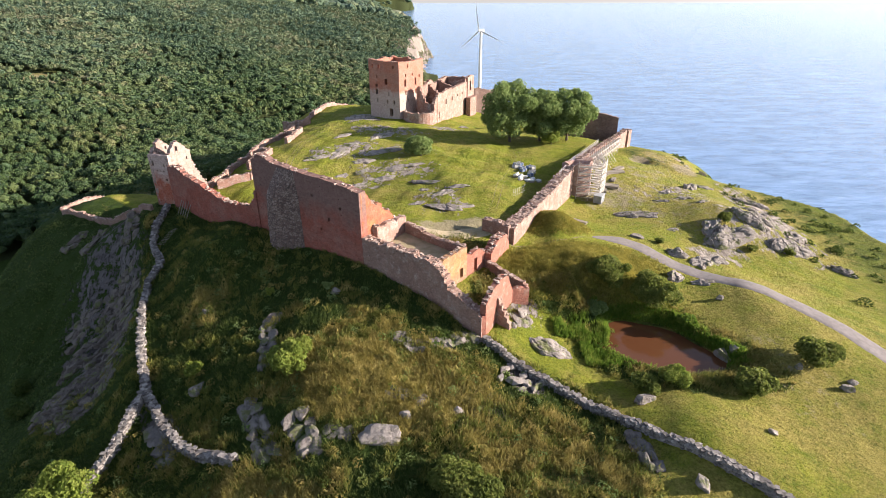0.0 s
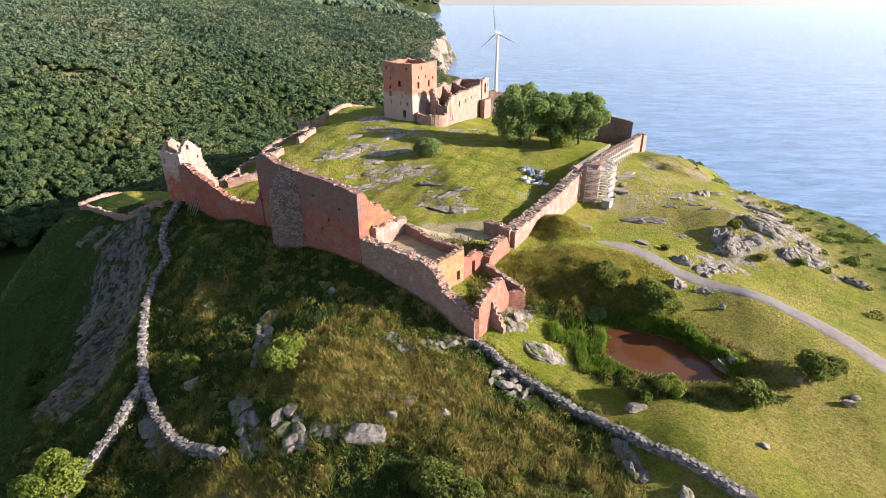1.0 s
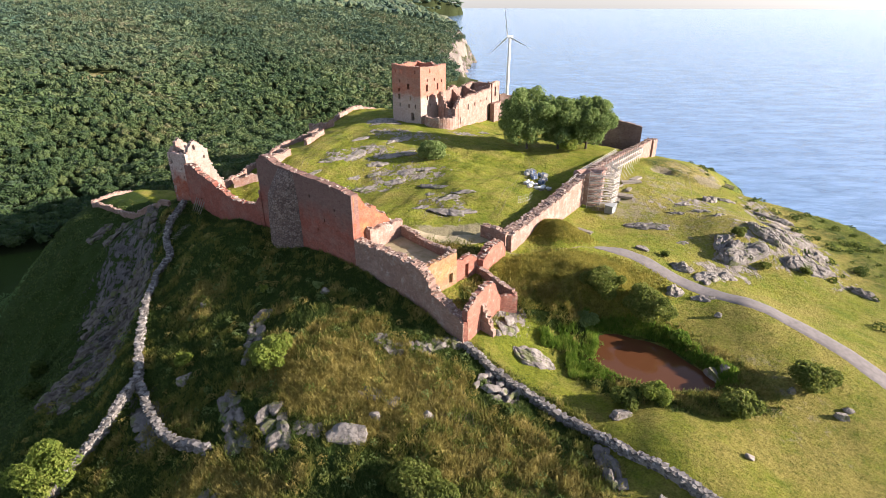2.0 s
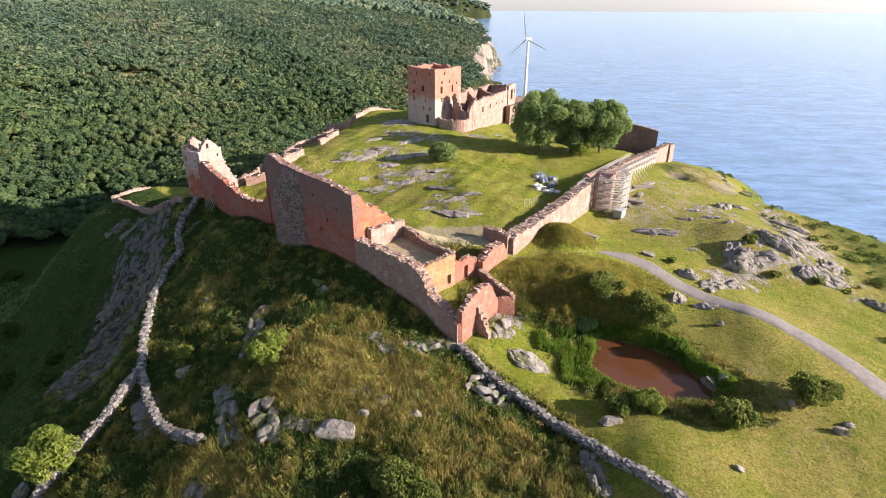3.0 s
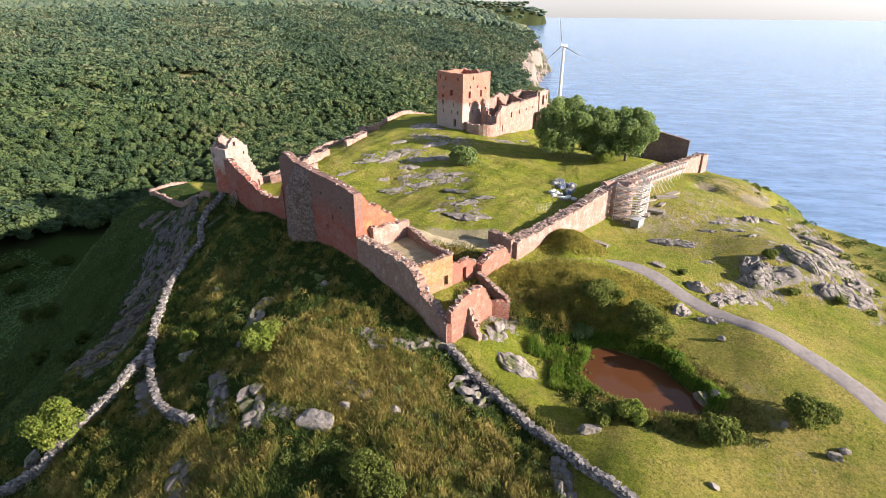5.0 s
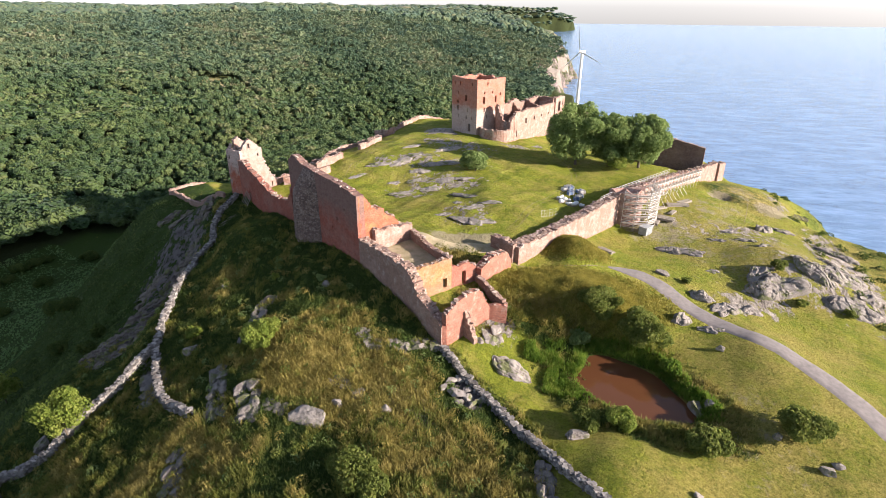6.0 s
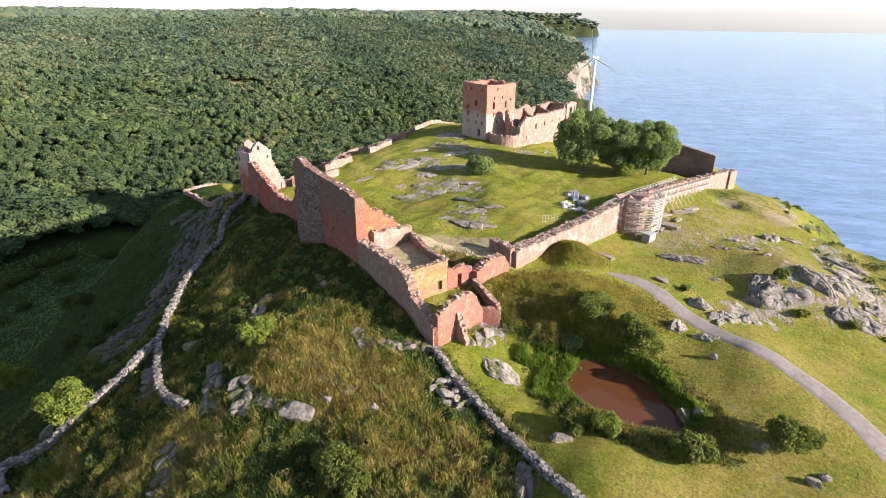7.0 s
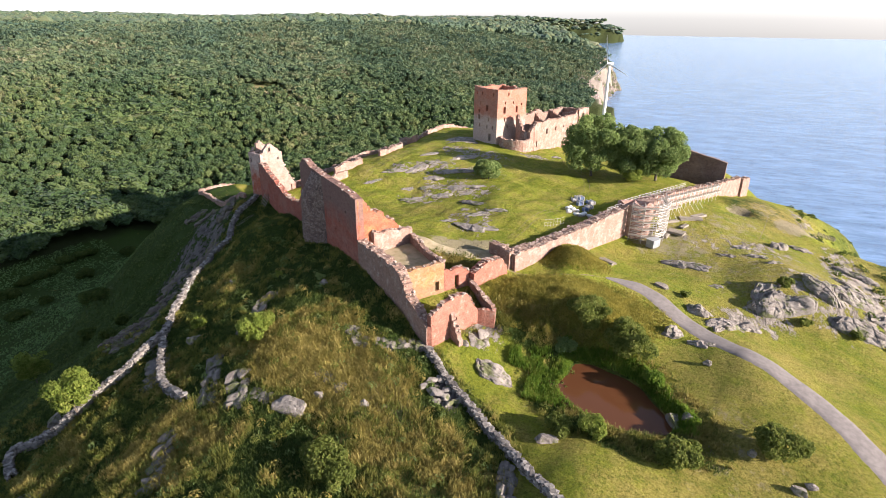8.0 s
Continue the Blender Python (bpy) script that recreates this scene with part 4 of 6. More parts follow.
keep = thing("castle_keep", (*keep_at(7.5, 7.5), 12), "square brick keep, pale below and red above, roofless", "castle tower")
_l = [(12.6, 13.4, 31.7, 33.1), (9.5, 10.3, 31.9, 33.3), (2.5, 3.3, 32.2, 33.4), (10.6, 11.2, 28.6, 29.5), (6.1, 7.2, 25.6, 28.4), (11.0, 11.8, 25.0, 26.2), (10.9, 11.9, 22.8, 24.1), (4.7, 5.5, 22.2, 23.6), (10.8, 11.3, 19.3, 20.7), (5.8, 6.5, 19.5, 20.9), (2.4, 3.1, 19.2, 20.7), (3.5, 5.1, 14.4, 17.4)]
_q = [(5.1, 5.9, 32.4, 33.6), (3.6, 4.2, 29.0, 30.1), (7.8, 8.4, 29.0, 30.2), (12.1, 12.8, 27.6, 29.2), (3.1, 4.2, 25.6, 28.2), (9.5, 10.7, 25.6, 28.2), (3.6, 4.3, 22.4, 24.0), (9.8, 10.5, 22.4, 24.0), (5.2, 5.8, 19.4, 20.9), (11.4, 12.1, 19.6, 21.0)]
ruin("keep_wall", keep_at(0.7, 0.0), keep_at(0.7, 15.0), 8.0, [(0, 34.9), (8, 34.7), (15, 35.2)], 1.4, KEEP, keep, _l, 0.1, 0.7, 0.04, 80, cap=0.7)
ruin("keep_wall", keep_at(0.0, 0.7), keep_at(15.0, 0.7), 8.0, [(0, 34.9), (6, 34.5), (15, 34.9)], 1.39, KEEP, keep, _q, 0.1, 0.7, 0.04, 81, cap=0.7)
ruin("keep_wall", keep_at(14.3, 0.0), keep_at(14.3, 15.0), 8.0, [(0, 34.9), (4, 34.2), (7, 35.0), (11, 34.4), (15, 35.0)], 1.41, KEEP, keep, [(5, 6, 29, 31), (9, 10, 24, 26)], 0.2, 0.7, 0.04, 82, cap=0.7)
ruin("keep_wall", keep_at(0.0, 14.3), keep_at(15.0, 14.3), 8.0, [(0, 35.0), (5, 34.5), (8, 35.3), (11, 34.6), (15, 35.0)], 1.42, KEEP, keep, [(4, 5, 30, 31.5)], 0.2, 0.7, 0.04, 83, cap=0.7)
part("keep_floor", [(*keep_at(a, b), 30.6) for a, b in ((1.2, 1.2), (13.8, 1.2), (13.8, 13.8), (1.2, 13.8))], [(0, 1, 2, 3)], BRICK, keep)
annex = thing("keep_annex", (-10, 210, 12), "ruined round annex and broken turret at the keep's foot", "ruin")
_n = 15
for i in range(_n):
    t0, t1 = radians(150 + 200 * i / _n), radians(150 + 200 * (i + 1.03) / _n)
    c = np.array((-8.8, 215.2))
    p, q = c + 6.0 * np.array((math.cos(t0), math.sin(t0))), c + 6.0 * np.array((math.cos(t1), math.sin(t1)))
    ruin("annex_wall", p, q, 8.0, [(0, 17.2 - 0.05 * i), (1.4, 17.2 - 0.05 * (i + 1))], 1.0, PINK, annex, (), 0.3, 0.5, 0.05, 85 + i, cap=1.2)

for i in range(9):
    t0, t1 = radians(168 + 20 * i), radians(168 + 20 * (i + 1.04))
    c = np.array((-5.4, 219.2))
    p, q = c + 4.0 * np.array((math.cos(t0), math.sin(t0))), c + 4.0 * np.array((math.cos(t1), math.sin(t1)))
    _h = (21.0, 24.6, 25.4, 25.2, 22.4, 19.6, 19.0, 20.8, 21.6)
    ruin("turret_wall", p, q, 8.0, [(0, _h[i]), (1.4, _h[min(i + 1, 8)])], 1.0, PINK, annex, (), 0.3, 0.5, 0.05, 130 + i, cap=1.0)

# roofless range of buildings beside the keep
wing = thing("ruined_range", (5, 235, 12), "roofless ruined brick range with windows beside the keep", "ruin")
ruin("yard_wall_face", (-3.4, 214.6), (10.6, 247.0), 6.0, [(0, 19.2), (1.6, 20.6), (4, 22.6), (8, 22.2), (14, 22.9), (19, 22.2), (24, 22.6), (35.3, 22.6)], 1.2, PINK, wing, [(4.2, 5.2, 12.6, 15.2), (11.0, 12.2, 17.0, 18.8), (17.6, 18.6, 17.6, 19.2), (23.6, 24.4, 18.2, 19.4), (29.5, 30.2, 18.2, 19.2)], 0.45, 0.65, 0.06, 110, cap=1.2)
ruin("end_tower_wall", (10.8, 246.6), (14.0, 255.4), 6.0, [(0, 24.4), (4, 24.8), (9.5, 24.2)], 1.2, PINK, wing, [(3.0, 5.2, 18.4, 22.6), (7.2, 8.0, 20.5, 22.5)], 0.3, 0.65, 0.05, 111, cap=1.2)
ruin("end_tower_wall", (10.6, 246.4), (4.0, 250.0), 8.0, [(0, 24.0), (7.5, 22.0)], 1.2, PINK, wing, (), 0.4, 0.65, 0.05, 112, cap=1.2)
ruin("back_wall", (-9.0, 226.0), (2.0, 262.0), 6.0, [(0, 25.0), (5, 23.5), (12, 25.0), (18, 22.5), (37, 23.0)], 1.2, FIELD, wing, [(8, 9.2, 18, 20), (16, 17, 18, 20)], 0.7, 0.7, 0.06, 113, cap=1.2)
ruin("back_wall", (2.0, 262.0), (14.0, 255.4), 6.0, [(0, 22.8), (13.7, 23.4)], 1.2, FIELD, wing, (), 0.5, 0.7, 0.06, 114, cap=1.2)
ruin("cross_wall", (-6.0, 236.0), (4.0, 232.0), 8.0, [(0, 24.0), (4, 20.5), (10.7, 19.0)], 1.1, FIELD, wing, (), 0.7, 0.7, 0.06, 115, cap=1.2)
ruin("cross_wall", (-2.0, 248.0), (8.0, 243.0), 8.0, [(0, 23.5), (5, 21.5), (11.1, 20.0)], 1.1, FIELD, wing, (), 0.7, 0.7, 0.06, 116, cap=1.2)
ruin("low_porch", (11.6, 243.0), (14.6, 249.0), 6.0, [(0, 16.4), (6.7, 16.4)], 2.0, FIELD, wing, (), 0.3, 0.6, 0.06, 117)
# far_wall takes the darkened masonry, painted as standing in shade
ruin("far_wall", (14.6, 256.0), (25.0, 262.0), 6.0, [(0, 18.6), (6, 17.2), (12, 16.8)], 1.2, SHADED_MASONRY, wing, (), 0.5, 0.7, 0.06, 118, cap=1.2)
ruin("low_wall", (-24.0, 226.0), (-28.5, 231.0), 8.0, [(0, 19.4), (3, 18.6), (6.7, 18.8)], 1.4, PINK, wing, (), 0.5, 0.7, 0.06, 119, cap=1.2)


# ---- dry stone walls ----
def dry_wall(line, width, height, label, seed):
    rng = np.random.default_rng(seed)
    pts = []
    for (ax, ay), (bx, by) in zip(line[:-1], line[1:]):
        n = max(1, int(math.hypot(bx - ax, by - ay) / 0.6))
        pts += [(ax + (bx - ax) * i / n, ay + (by - ay) * i / n) for i in range(n)]
    p = np.array(pts + [line[-1]], float)
    for _ in range(3):
        p[1:-1] = (p[:-2] + 2 * p[1:-1] + p[2:]) / 4
    d = np.gradient(p, axis=0)
    d /= np.linalg.norm(d, axis=1)[:, None]
    nrm = np.stack([-d[:, 1], d[:, 0]], -1)
    g = ground_z(p[:, 0], p[:, 1])
    ob = thing("dry_stone_wall", (*line[0], gz(*line[0])), label, "stone wall", "dry stone walls")
    v, f = [], []
    for i in range(len(p)):
        for o, z in ((-0.5, -0.8), (-0.42, height * 0.8), (0.42, height * 0.8), (0.5, -0.8)):
            q = p[i] + nrm[i] * o * width
            v.append((q[0], q[1], g[i] + z))
    for i in range(len(p) - 1):
        for j in range(3):
            f.append((i * 4 + j, (i + 1) * 4 + j, (i + 1) * 4 + j + 1, i * 4 + j + 1))
    core = part("core", v, f, DRYSTONE, ob)
    L = len(p) * 0.6
    m = int(L * 16)
    k = rng.uniform(0, len(p) - 1.01, m)
    i = k.astype(int)
    t = (k - i)[:, None]
    c = p[i] * (1 - t) + p[i + 1] * t
    s = rng.uniform(-0.5, 0.5, m)
    face = rng.uniform(0, 1, m) < 0.45
    zr = np.where(face, rng.uniform(0.0, 0.8, m), rng.uniform(0.78, 0.95, m)) * height
    s = np.where(face, np.sign(s) * (0.5 - 0.08 * zr / height), s * 0.9)
    c = c + nrm[i] * (s * width)[:, None]
    size = rng.uniform(0.3, 0.62, m)
    z = g[i] * (1 - t[:, 0]) + g[i + 1] * t[:, 0] + zr
    v, f = scatter(BLOCKS, np.stack([c[:, 0], c[:, 1], z, size * 1.15, size, size * 0.7], -1), rng)
    tagged(part("stones", v, f, DRYSTONE, ob), kind="stuff")
    return ob


dry_wall([(-71.5, 133.5), (-70.5, 124), (-69, 118), (-63.5, 110.5), (-64.5, 105), (-61.5, 96), (-56.5, 84.5), (-50.5, 73.5)], 1.1, 1.3, "grey dry stone wall winding down the slope", 201)
dry_wall([(-50.5, 73.5), (-51.5, 66), (-52.6, 62.5), (-54.3, 58), (-56.2, 52.6), (-61, 49.8), (-65.5, 48.2), (-62.5, 45), (-57, 42.6)], 1.2, 1.7, "sunlit dry stone wall running down the hillside", 202)
dry_wall([(-50.3, 73.2), (-44, 66), (-38.5, 61.2), (-30.3, 58.4)], 1.1, 1.3, "grey dry stone wall ending on the slope", 203)
dry_wall([(7.5, 80.6), (12.5, 76.5), (18.8, 71.8), (26.0, 65.2), (32.0, 59.0), (37.3, 54.4), (43.5, 49.0), (50, 43)], 1.05, 1.2, "straight grey dry stone wall crossing the slope", 204)



# ---- rocks, plants ----
def cleft(rng, shape, planes):
    """A cloven block: a rough ball cut by planes."""
    v, f = shape
    v = lump(v, rng, 0.22, 0.6)
    v = v * rng.uniform(0.8, 1.2, 3)
    for _ in range(planes):
        d = rng.normal(size=3) * np.array((1, 1, 0.7))
        d /= np.linalg.norm(d)
        k = rng.uniform(0.38, 0.8)
        s = v @ d
        v = v - np.maximum(s - k, 0)[:, None] * d * rng.uniform(0.85, 1.0)
    return lump(v, rng, 0.11, 0.2), f


def boulder(x, y, sx, sy, sz, rz, seed, count=1, label="", group="granite outcrops"):
    """An outcrop of one or more cloven stones, half sunk in the turf."""
    rng = np.random.default_rng(seed)
    ob = thing("boulder" if count == 1 else "outcrop", (x, y, gz(x, y)), label or ("weathered grey granite boulder in the grass" if count == 1 else "low cracked grey granite outcrop in the grass"), "rock", group)
    a = radians(rz)
    for k in range(count):
        v, f = cleft(rng, ICO4 if sx * sy > 3 and count < 9 else ICO3, 17)
        q = 1.0 if count == 1 else rng.uniform(0.4, 0.72)
        v = v * np.array((sx, sy, sz * (1.0 if count == 1 else rng.uniform(0.6, 1.25)))) * q * 1.15
        o = (0.0, 0.0) if count == 1 else rng.uniform(-0.85, 0.85, 2) * np.array((sx, sy))
        if count > 1:
            v[:, 2] *= 0.6
        v[:, 0] += o[0]
        v[:, 1] += o[1]
        v = np.stack([v[:, 0] * math.cos(a) - v[:, 1] * math.sin(a) + x, v[:, 0] * math.sin(a) + v[:, 1] * math.cos(a) + y, v[:, 2]], -1)
        v[:, 2] += ground_z(v[:, 0], v[:, 1], False) * 0.8 + gz(x, y) * 0.2 + sz * q * (0.12 if count == 1 else -0.1)
        part("stone", v, f, ROCK, ob)
    return ob


def ledge(line, wide, tall, seed, label="long low grey granite ledge in the meadow", mat=None, fine=True, run=0.85, rows=2):
    """Cloven stones side by side along a line, sunk in the turf."""
    rng = np.random.default_rng(seed)
    x0, y0 = line[len(line) // 2]
    ob = thing("rock_ledge", (x0, y0, gz(x0, y0)), label, "rock", "granite outcrops")
    for (ax, ay), (bx, by) in zip(line[:-1], line[1:]):
        n = max(1, int(round(math.hypot(bx - ax, by - ay) / (wide * run))))
        a = math.atan2(by - ay, bx - ax)
        step = math.hypot(bx - ax, by - ay) / n
        for i in range(n):
            for side in range(rows if wide > 1.4 else 1):
                k = (i + 0.5 + rng.uniform(-0.2, 0.2)) / n
                o = rng.uniform(-0.12, 0.12) * wide + (0 if wide <= 1.4 or rows == 1 else (side - 0.5) * wide * 0.62)
                h = tall * rng.uniform(0.55, 1.15) * (1.0 if side == 0 else 0.7)
                v, f = cleft(rng, ICO4 if fine and wide > 2.9 else ICO3 if fine else ICO2, 15)
                v = v / np.abs(v).max(0) * np.array((step * rng.uniform(0.7, 0.95), wide * rng.uniform(0.46, 0.62), h * 0.85))
                b_ = a + rng.uniform(-0.22, 0.22)
                px, py = ax + (bx - ax) * k - math.sin(a) * o, ay + (by - ay) * k + math.cos(a) * o
                v = np.stack([v[:, 0] * math.cos(b_) - v[:, 1] * math.sin(b_) + px, v[:, 0] * math.sin(b_) + v[:, 1] * math.cos(b_) + py, v[:, 2]], -1)
                v[:, 2] += ground_z(v[:, 0], v[:, 1], False) * 0.6 + gz(px, py) * 0.4 + 0.02 * tall
                part("stone", v, f, mat or ROCK, ob)
    return ob


def leaves(lobes, count, size, rng, inner=0.6):
    """Leaf clumps on and in the lobes (x, y, z, r), as quads."""
    L = np.array(lobes, float)
    w = L[:, 3] ** 2
    pick = rng.choice(len(L), count, p=w / w.sum())
    d = rng.normal(size=(count, 3))
    d[:, 2] = d[:, 2] * 0.9 + 0.15
    d /= np.linalg.norm(d, axis=1)[:, None]
    r = L[pick, 3] * rng.uniform(inner, 1.06, count) ** 0.7
    c = L[pick, :3] + d * r[:, None] * np.array((1, 1, 0.85))
    t = rng.normal(size=(count, 3))
    t -= (t * d).sum(1)[:, None] * d * 0.75
    t /= np.linalg.norm(t, axis=1)[:, None]
    q = np.cross(d, t) + rng.normal(size=(count, 3)) * 0.35
    q /= np.linalg.norm(q, axis=1)[:, None]
    s = size * rng.uniform(0.6, 1.35, count)[:, None]
    bend = d * s * 0.35
    v = np.stack([c - t * s - bend, c - q * s * 0.7 + bend * 0.5, c + t * s - bend, c + q * s * 0.7 + bend * 0.5], 1).reshape(-1, 3)
    f = np.arange(count * 4).reshape(-1, 4)
    return v, f


def tree(name, x, y, height, spread_r, count, size, mat, label, category, seed, trunk_h=0.3, lobes_n=16, trunk_r=0.35, group="", top=0.5):
    rng = np.random.default_rng(seed)
    z = gz(x, y)
    ob = thing(name, (x, y, z), label, category, group)
    lobes = []
    zc = z + height * (trunk_h + 1) / 2
    hh = height * (1 - trunk_h) / 2
    for i in range(lobes_n):
        a, e = rng.uniform(0, 2 * np.pi), rng.uniform(-0.95, 1.0)
        k = math.sqrt(max(0.0, 1 - e * e * 0.8)) * rng.uniform(0.5, 0.85)
        r = spread_r * rng.uniform(0.20, 0.42) * (1.0 if lobes_n < 30 else 0.82)
        lobes.append((x + math.cos(a) * k * spread_r * 0.9, y + math.sin(a) * k * spread_r * 0.9, zc + e * (hh - r * 0.7), r))
    lobes.append((x, y, zc, spread_r * 0.6))
    v, f = leaves(lobes, count, size, rng)
    v[:, 2] = np.maximum(v[:, 2], ground_z(v[:, 0], v[:, 1], False) + 0.05)
    part("crown", v, f, mat, ob, "")
    base = np.array((x, y, z - 0.3))
    fork = np.array((x + rng.uniform(-0.3, 0.3), y + rng.uniform(-0.3, 0.3), z + height * max(trunk_h, 0.15)))
    bar("trunk", base, fork, trunk_r, BARK, ob, 8, trunk_r * 0.7)
    for lx, ly, lz, lr in lobes[:6]:
        bar("limb", fork, (lx, ly, lz), trunk_r * 0.45, BARK, ob, 5, trunk_r * 0.12)
    return ob


# trees in the yard
tree("yard_tree", 24, 191, 21.0, 11.8, 19000, 0.44, LEAF, "broad green tree casting shade in the yard", "tree", 301, 0.08, 60, 0.5, "trees in the yard")
tree("yard_tree", 35, 193, 17.8, 9.6, 14000, 0.44, LEAF, "dense green tree between two others", "tree", 302, 0.12, 46, 0.45, "trees in the yard")
tree("yard_tree", 45, 195, 18.5, 10.4, 16000, 0.44, LEAF, "tall olive-green tree beside the castle wall", "tree", 303, 0.06, 54, 0.5, "trees in the yard")
tree("round_bush", -6.5, 169, 6.6, 5.4, 3500, 0.45, LEAF, "round dark green bush in the yard grass", "bush", 304, 0.05, 16, 0.2)
tree("small_tree", -54.1, 54.5, 10.0, 5.4, 4200, 0.27, YOUNGLEAF, "light green small tree with pale forked trunk", "tree", 305, 0.32, 34, 0.16)

tree("small_tree", -111.5, 79.9, 10.5, 5.0, 2600, 0.36, YOUNGLEAF, "loose light green tree in the valley", "tree", 306, 0.2, 26, 0.18)

# bushes
for bx, by, bh, br, bm_, seed in ((-43, 76, 2.6, 1.9, YOUNGLEAF, 311), (-24.6, 72.2, 5.4, 4.3, YOUNGLEAF, 312), (38, 186, 5.0, 3.6, YOUNGLEAF, 325), (-22, 91, 1.4, 1.2, LEAF, 326), (-33.5, 92.0, 1.6, 0.9, YOUNGLEAF, 327), (53.5, 121.5, 1.3, 1.3, BUSHLEAF, 329), (-93, 96, 3.4, 2.6, HERB, 330), (-110, 96, 3.0, 3.6, HERB, 331), (-122, 112, 3.4, 4.0, HERB, 332), (-86, 86, 3.0, 2.6, HERB, 333), (-139, 118, 3.0, 4.4, HERB, 334), (88, 124, 1.8, 1.6, BUSHLEAF, 336), (78, 123.5, 1.6, 1.5, BUSHLEAF, 337), (65.8, 77.2, 4.6, 4.4, BUSHLEAF, 313), (51.0, 71.4, 3.6, 4.0, BUSHLEAF, 314), (38.4, 72.8, 3.2, 2.9, YOUNGLEAF, 315),
                                 (33.5, 71.4, 2.4, 2.6, BUSHLEAF, 316), (42.8, 95.1, 7.0, 5.2, BUSHLEAF, 317), (34.7, 99.5, 5.8, 4.8, BUSHLEAF, 318), (31.0, 94.4, 2.6, 2.6, LEAF, 338), (74.8, 133.8, 2.6, 2.0, BUSHLEAF, 319), (1.8, 52.4, 2.6, 4.2, BUSHLEAF, 320), (5.6, 51.0, 1.8, 3.0, BUSHLEAF, 321),
                                 (48.0, 89.6, 2.2, 2.4, REED, 322), (-197.7, 184.4, 3.0, 5.0, HERB, 340), (-218.8, 165.2, 2.6, 4.2, HERB, 341), (-216.7, 170.5, 2.8, 4.4, HERB, 342), (-215.5, 175.8, 2.6, 4.0, HERB, 343), (-216.0, 143.3, 2.6, 4.4, HERB, 344), (-215.7, 149.9, 2.6, 4.4, HERB, 345), (-214.2, 156.3, 2.4, 4.0, HERB, 346), (-211.7, 133.9, 2.6, 5.0, HERB, 347), (-197.1, 158.3, 3.0, 5.0, HERB, 348), (-184.9, 119.8, 3.0, 4.4, HERB, 349), (-189.2, 133.7, 2.4, 3.6, HERB, 350)):
    tree("bush", bx, by, bh, br, int(220 * br * br), 0.26, bm_, "leafy green bush on the grassy slope", "bush", seed, 0.05, 12, 0.08, "bushes on the hill")

# rock
for i, (x, y, sx, sy, sz, rz) in enumerate(((48.5, 122.6, 2.2, 1.4, 1.1, -20), (50.2, 104.4, 2.6, 2.0, 1.1, 60), (56.7, 95.8, 1.1, 0.9, 0.9, 0), (31.6, 68.0, 1.9, 1.6, 1.7, 10), (50.9, 81.4, 1.7, 1.4, 1.6, 0), (52.7, 81.5, 1.4, 1.2, 1.3, 40),
                                            (-9.4, 59.9, 3.7, 2.1, 1.7, 8), (-5.6, 63.9, 1.5, 1.2, 1.1, 0), (2.6, 64.8, 0.9, 0.8, 1.0, 0), (-41.4, 72.3, 1.2, 1.7, 1.6, 0), (-20.2, 89.6, 1.5, 1.2, 1.0, 0), (34.3, 51.4, 1.3, 2.0, 0.8, 10), (-61.5, 54, 1.6, 2.0, 1.9, 0),
                                            (48.2, 60.4, 0.8, 0.7, 0.6, 0), (67.2, 71.6, 1.5, 1.1, 1.1, 0), (69, 73, 1.0, 0.8, 0.8, 0), (61.8, 76.2, 0.9, 0.8, 1.2, 0), (14.4, 87.4, 1.6, 1.2, 1.0, 20), (15.6, 89.6, 1.7, 1.1, 0.9, 60), (13.2, 85.8, 1.2, 0.9, 0.8, 0), (16.8, 88.0, 1.1, 0.9, 0.6, 30), (12.0, 72.4, 1.8, 1.2, 0.6, 0), (13.6, 74.0, 1.2, 0.9, 0.5, 30),
                                            (10.6, 74.8, 1.4, 1.0, 0.6, 10), (15.2, 71.2, 1.1, 0.9, 0.5, 60), (16.6, 72.4, 1.2, 0.9, 0.5, 10), (9.6, 72.8, 1.1, 0.8, 0.5, 80), (14.0, 72.0, 1.0, 0.8, 0.5, 20), (11.8, 75.8, 1.1, 0.9, 0.5, 40), (13.0, 70.6, 1.0, 0.8, 0.4, 0), (-46, 90.6, 0.9, 1.5, 0.8, 20))):
    boulder(x, y, sx, sy, sz, rz, (400 if i < 2 else 402) + i)
# ledges in the front meadow
for i, (line, wide, tall) in enumerate((([(-30.9, 87.1), (-31.6, 83.8), (-30.8, 78.9), (-29.6, 73.7)], 1.7, 1.5), ([(-31.6, 68.5), (-29.4, 65.1), (-26.3, 60.7), (-25, 58.4)], 2.0, 1.7), ([(-22.3, 64.2), (-20.3, 61.3), (-18.4, 57.6)], 2.3, 2.1),
                                        ([(-17.6, 61.6), (-13.5, 60.6)], 1.2, 0.8), ([(-8.6, 68.2), (-5.6, 67.6), (-2.7, 66.6)], 1.2, 0.8), ([(-7.6, 80.2), (-6.6, 77.8), (-4.1, 77.2), (0.2, 78.6), (3.0, 80.2), (6.6, 81.4)], 1.6, 1.3),
                                        ([(28.0, 61.0), (28.6, 57.2), (29.4, 54.0)], 1.5, 1.6), ([(-27.0, 53.2), (-26.9, 50.6), (-25.0, 46.8), (-22.3, 42.4)], 2.0, 1.3), ([(-46.5, 68.5), (-43.8, 64), (-41.5, 60.5)], 2.2, 1.3))):
    ledge(line, wide * 1.25, tall * 0.62, 500 + i, mat=SHADED_GRANITE, run=0.8)
# bare granite in the seaward field: worn whalebacks with striated flanks
ICO5 = ico(6)


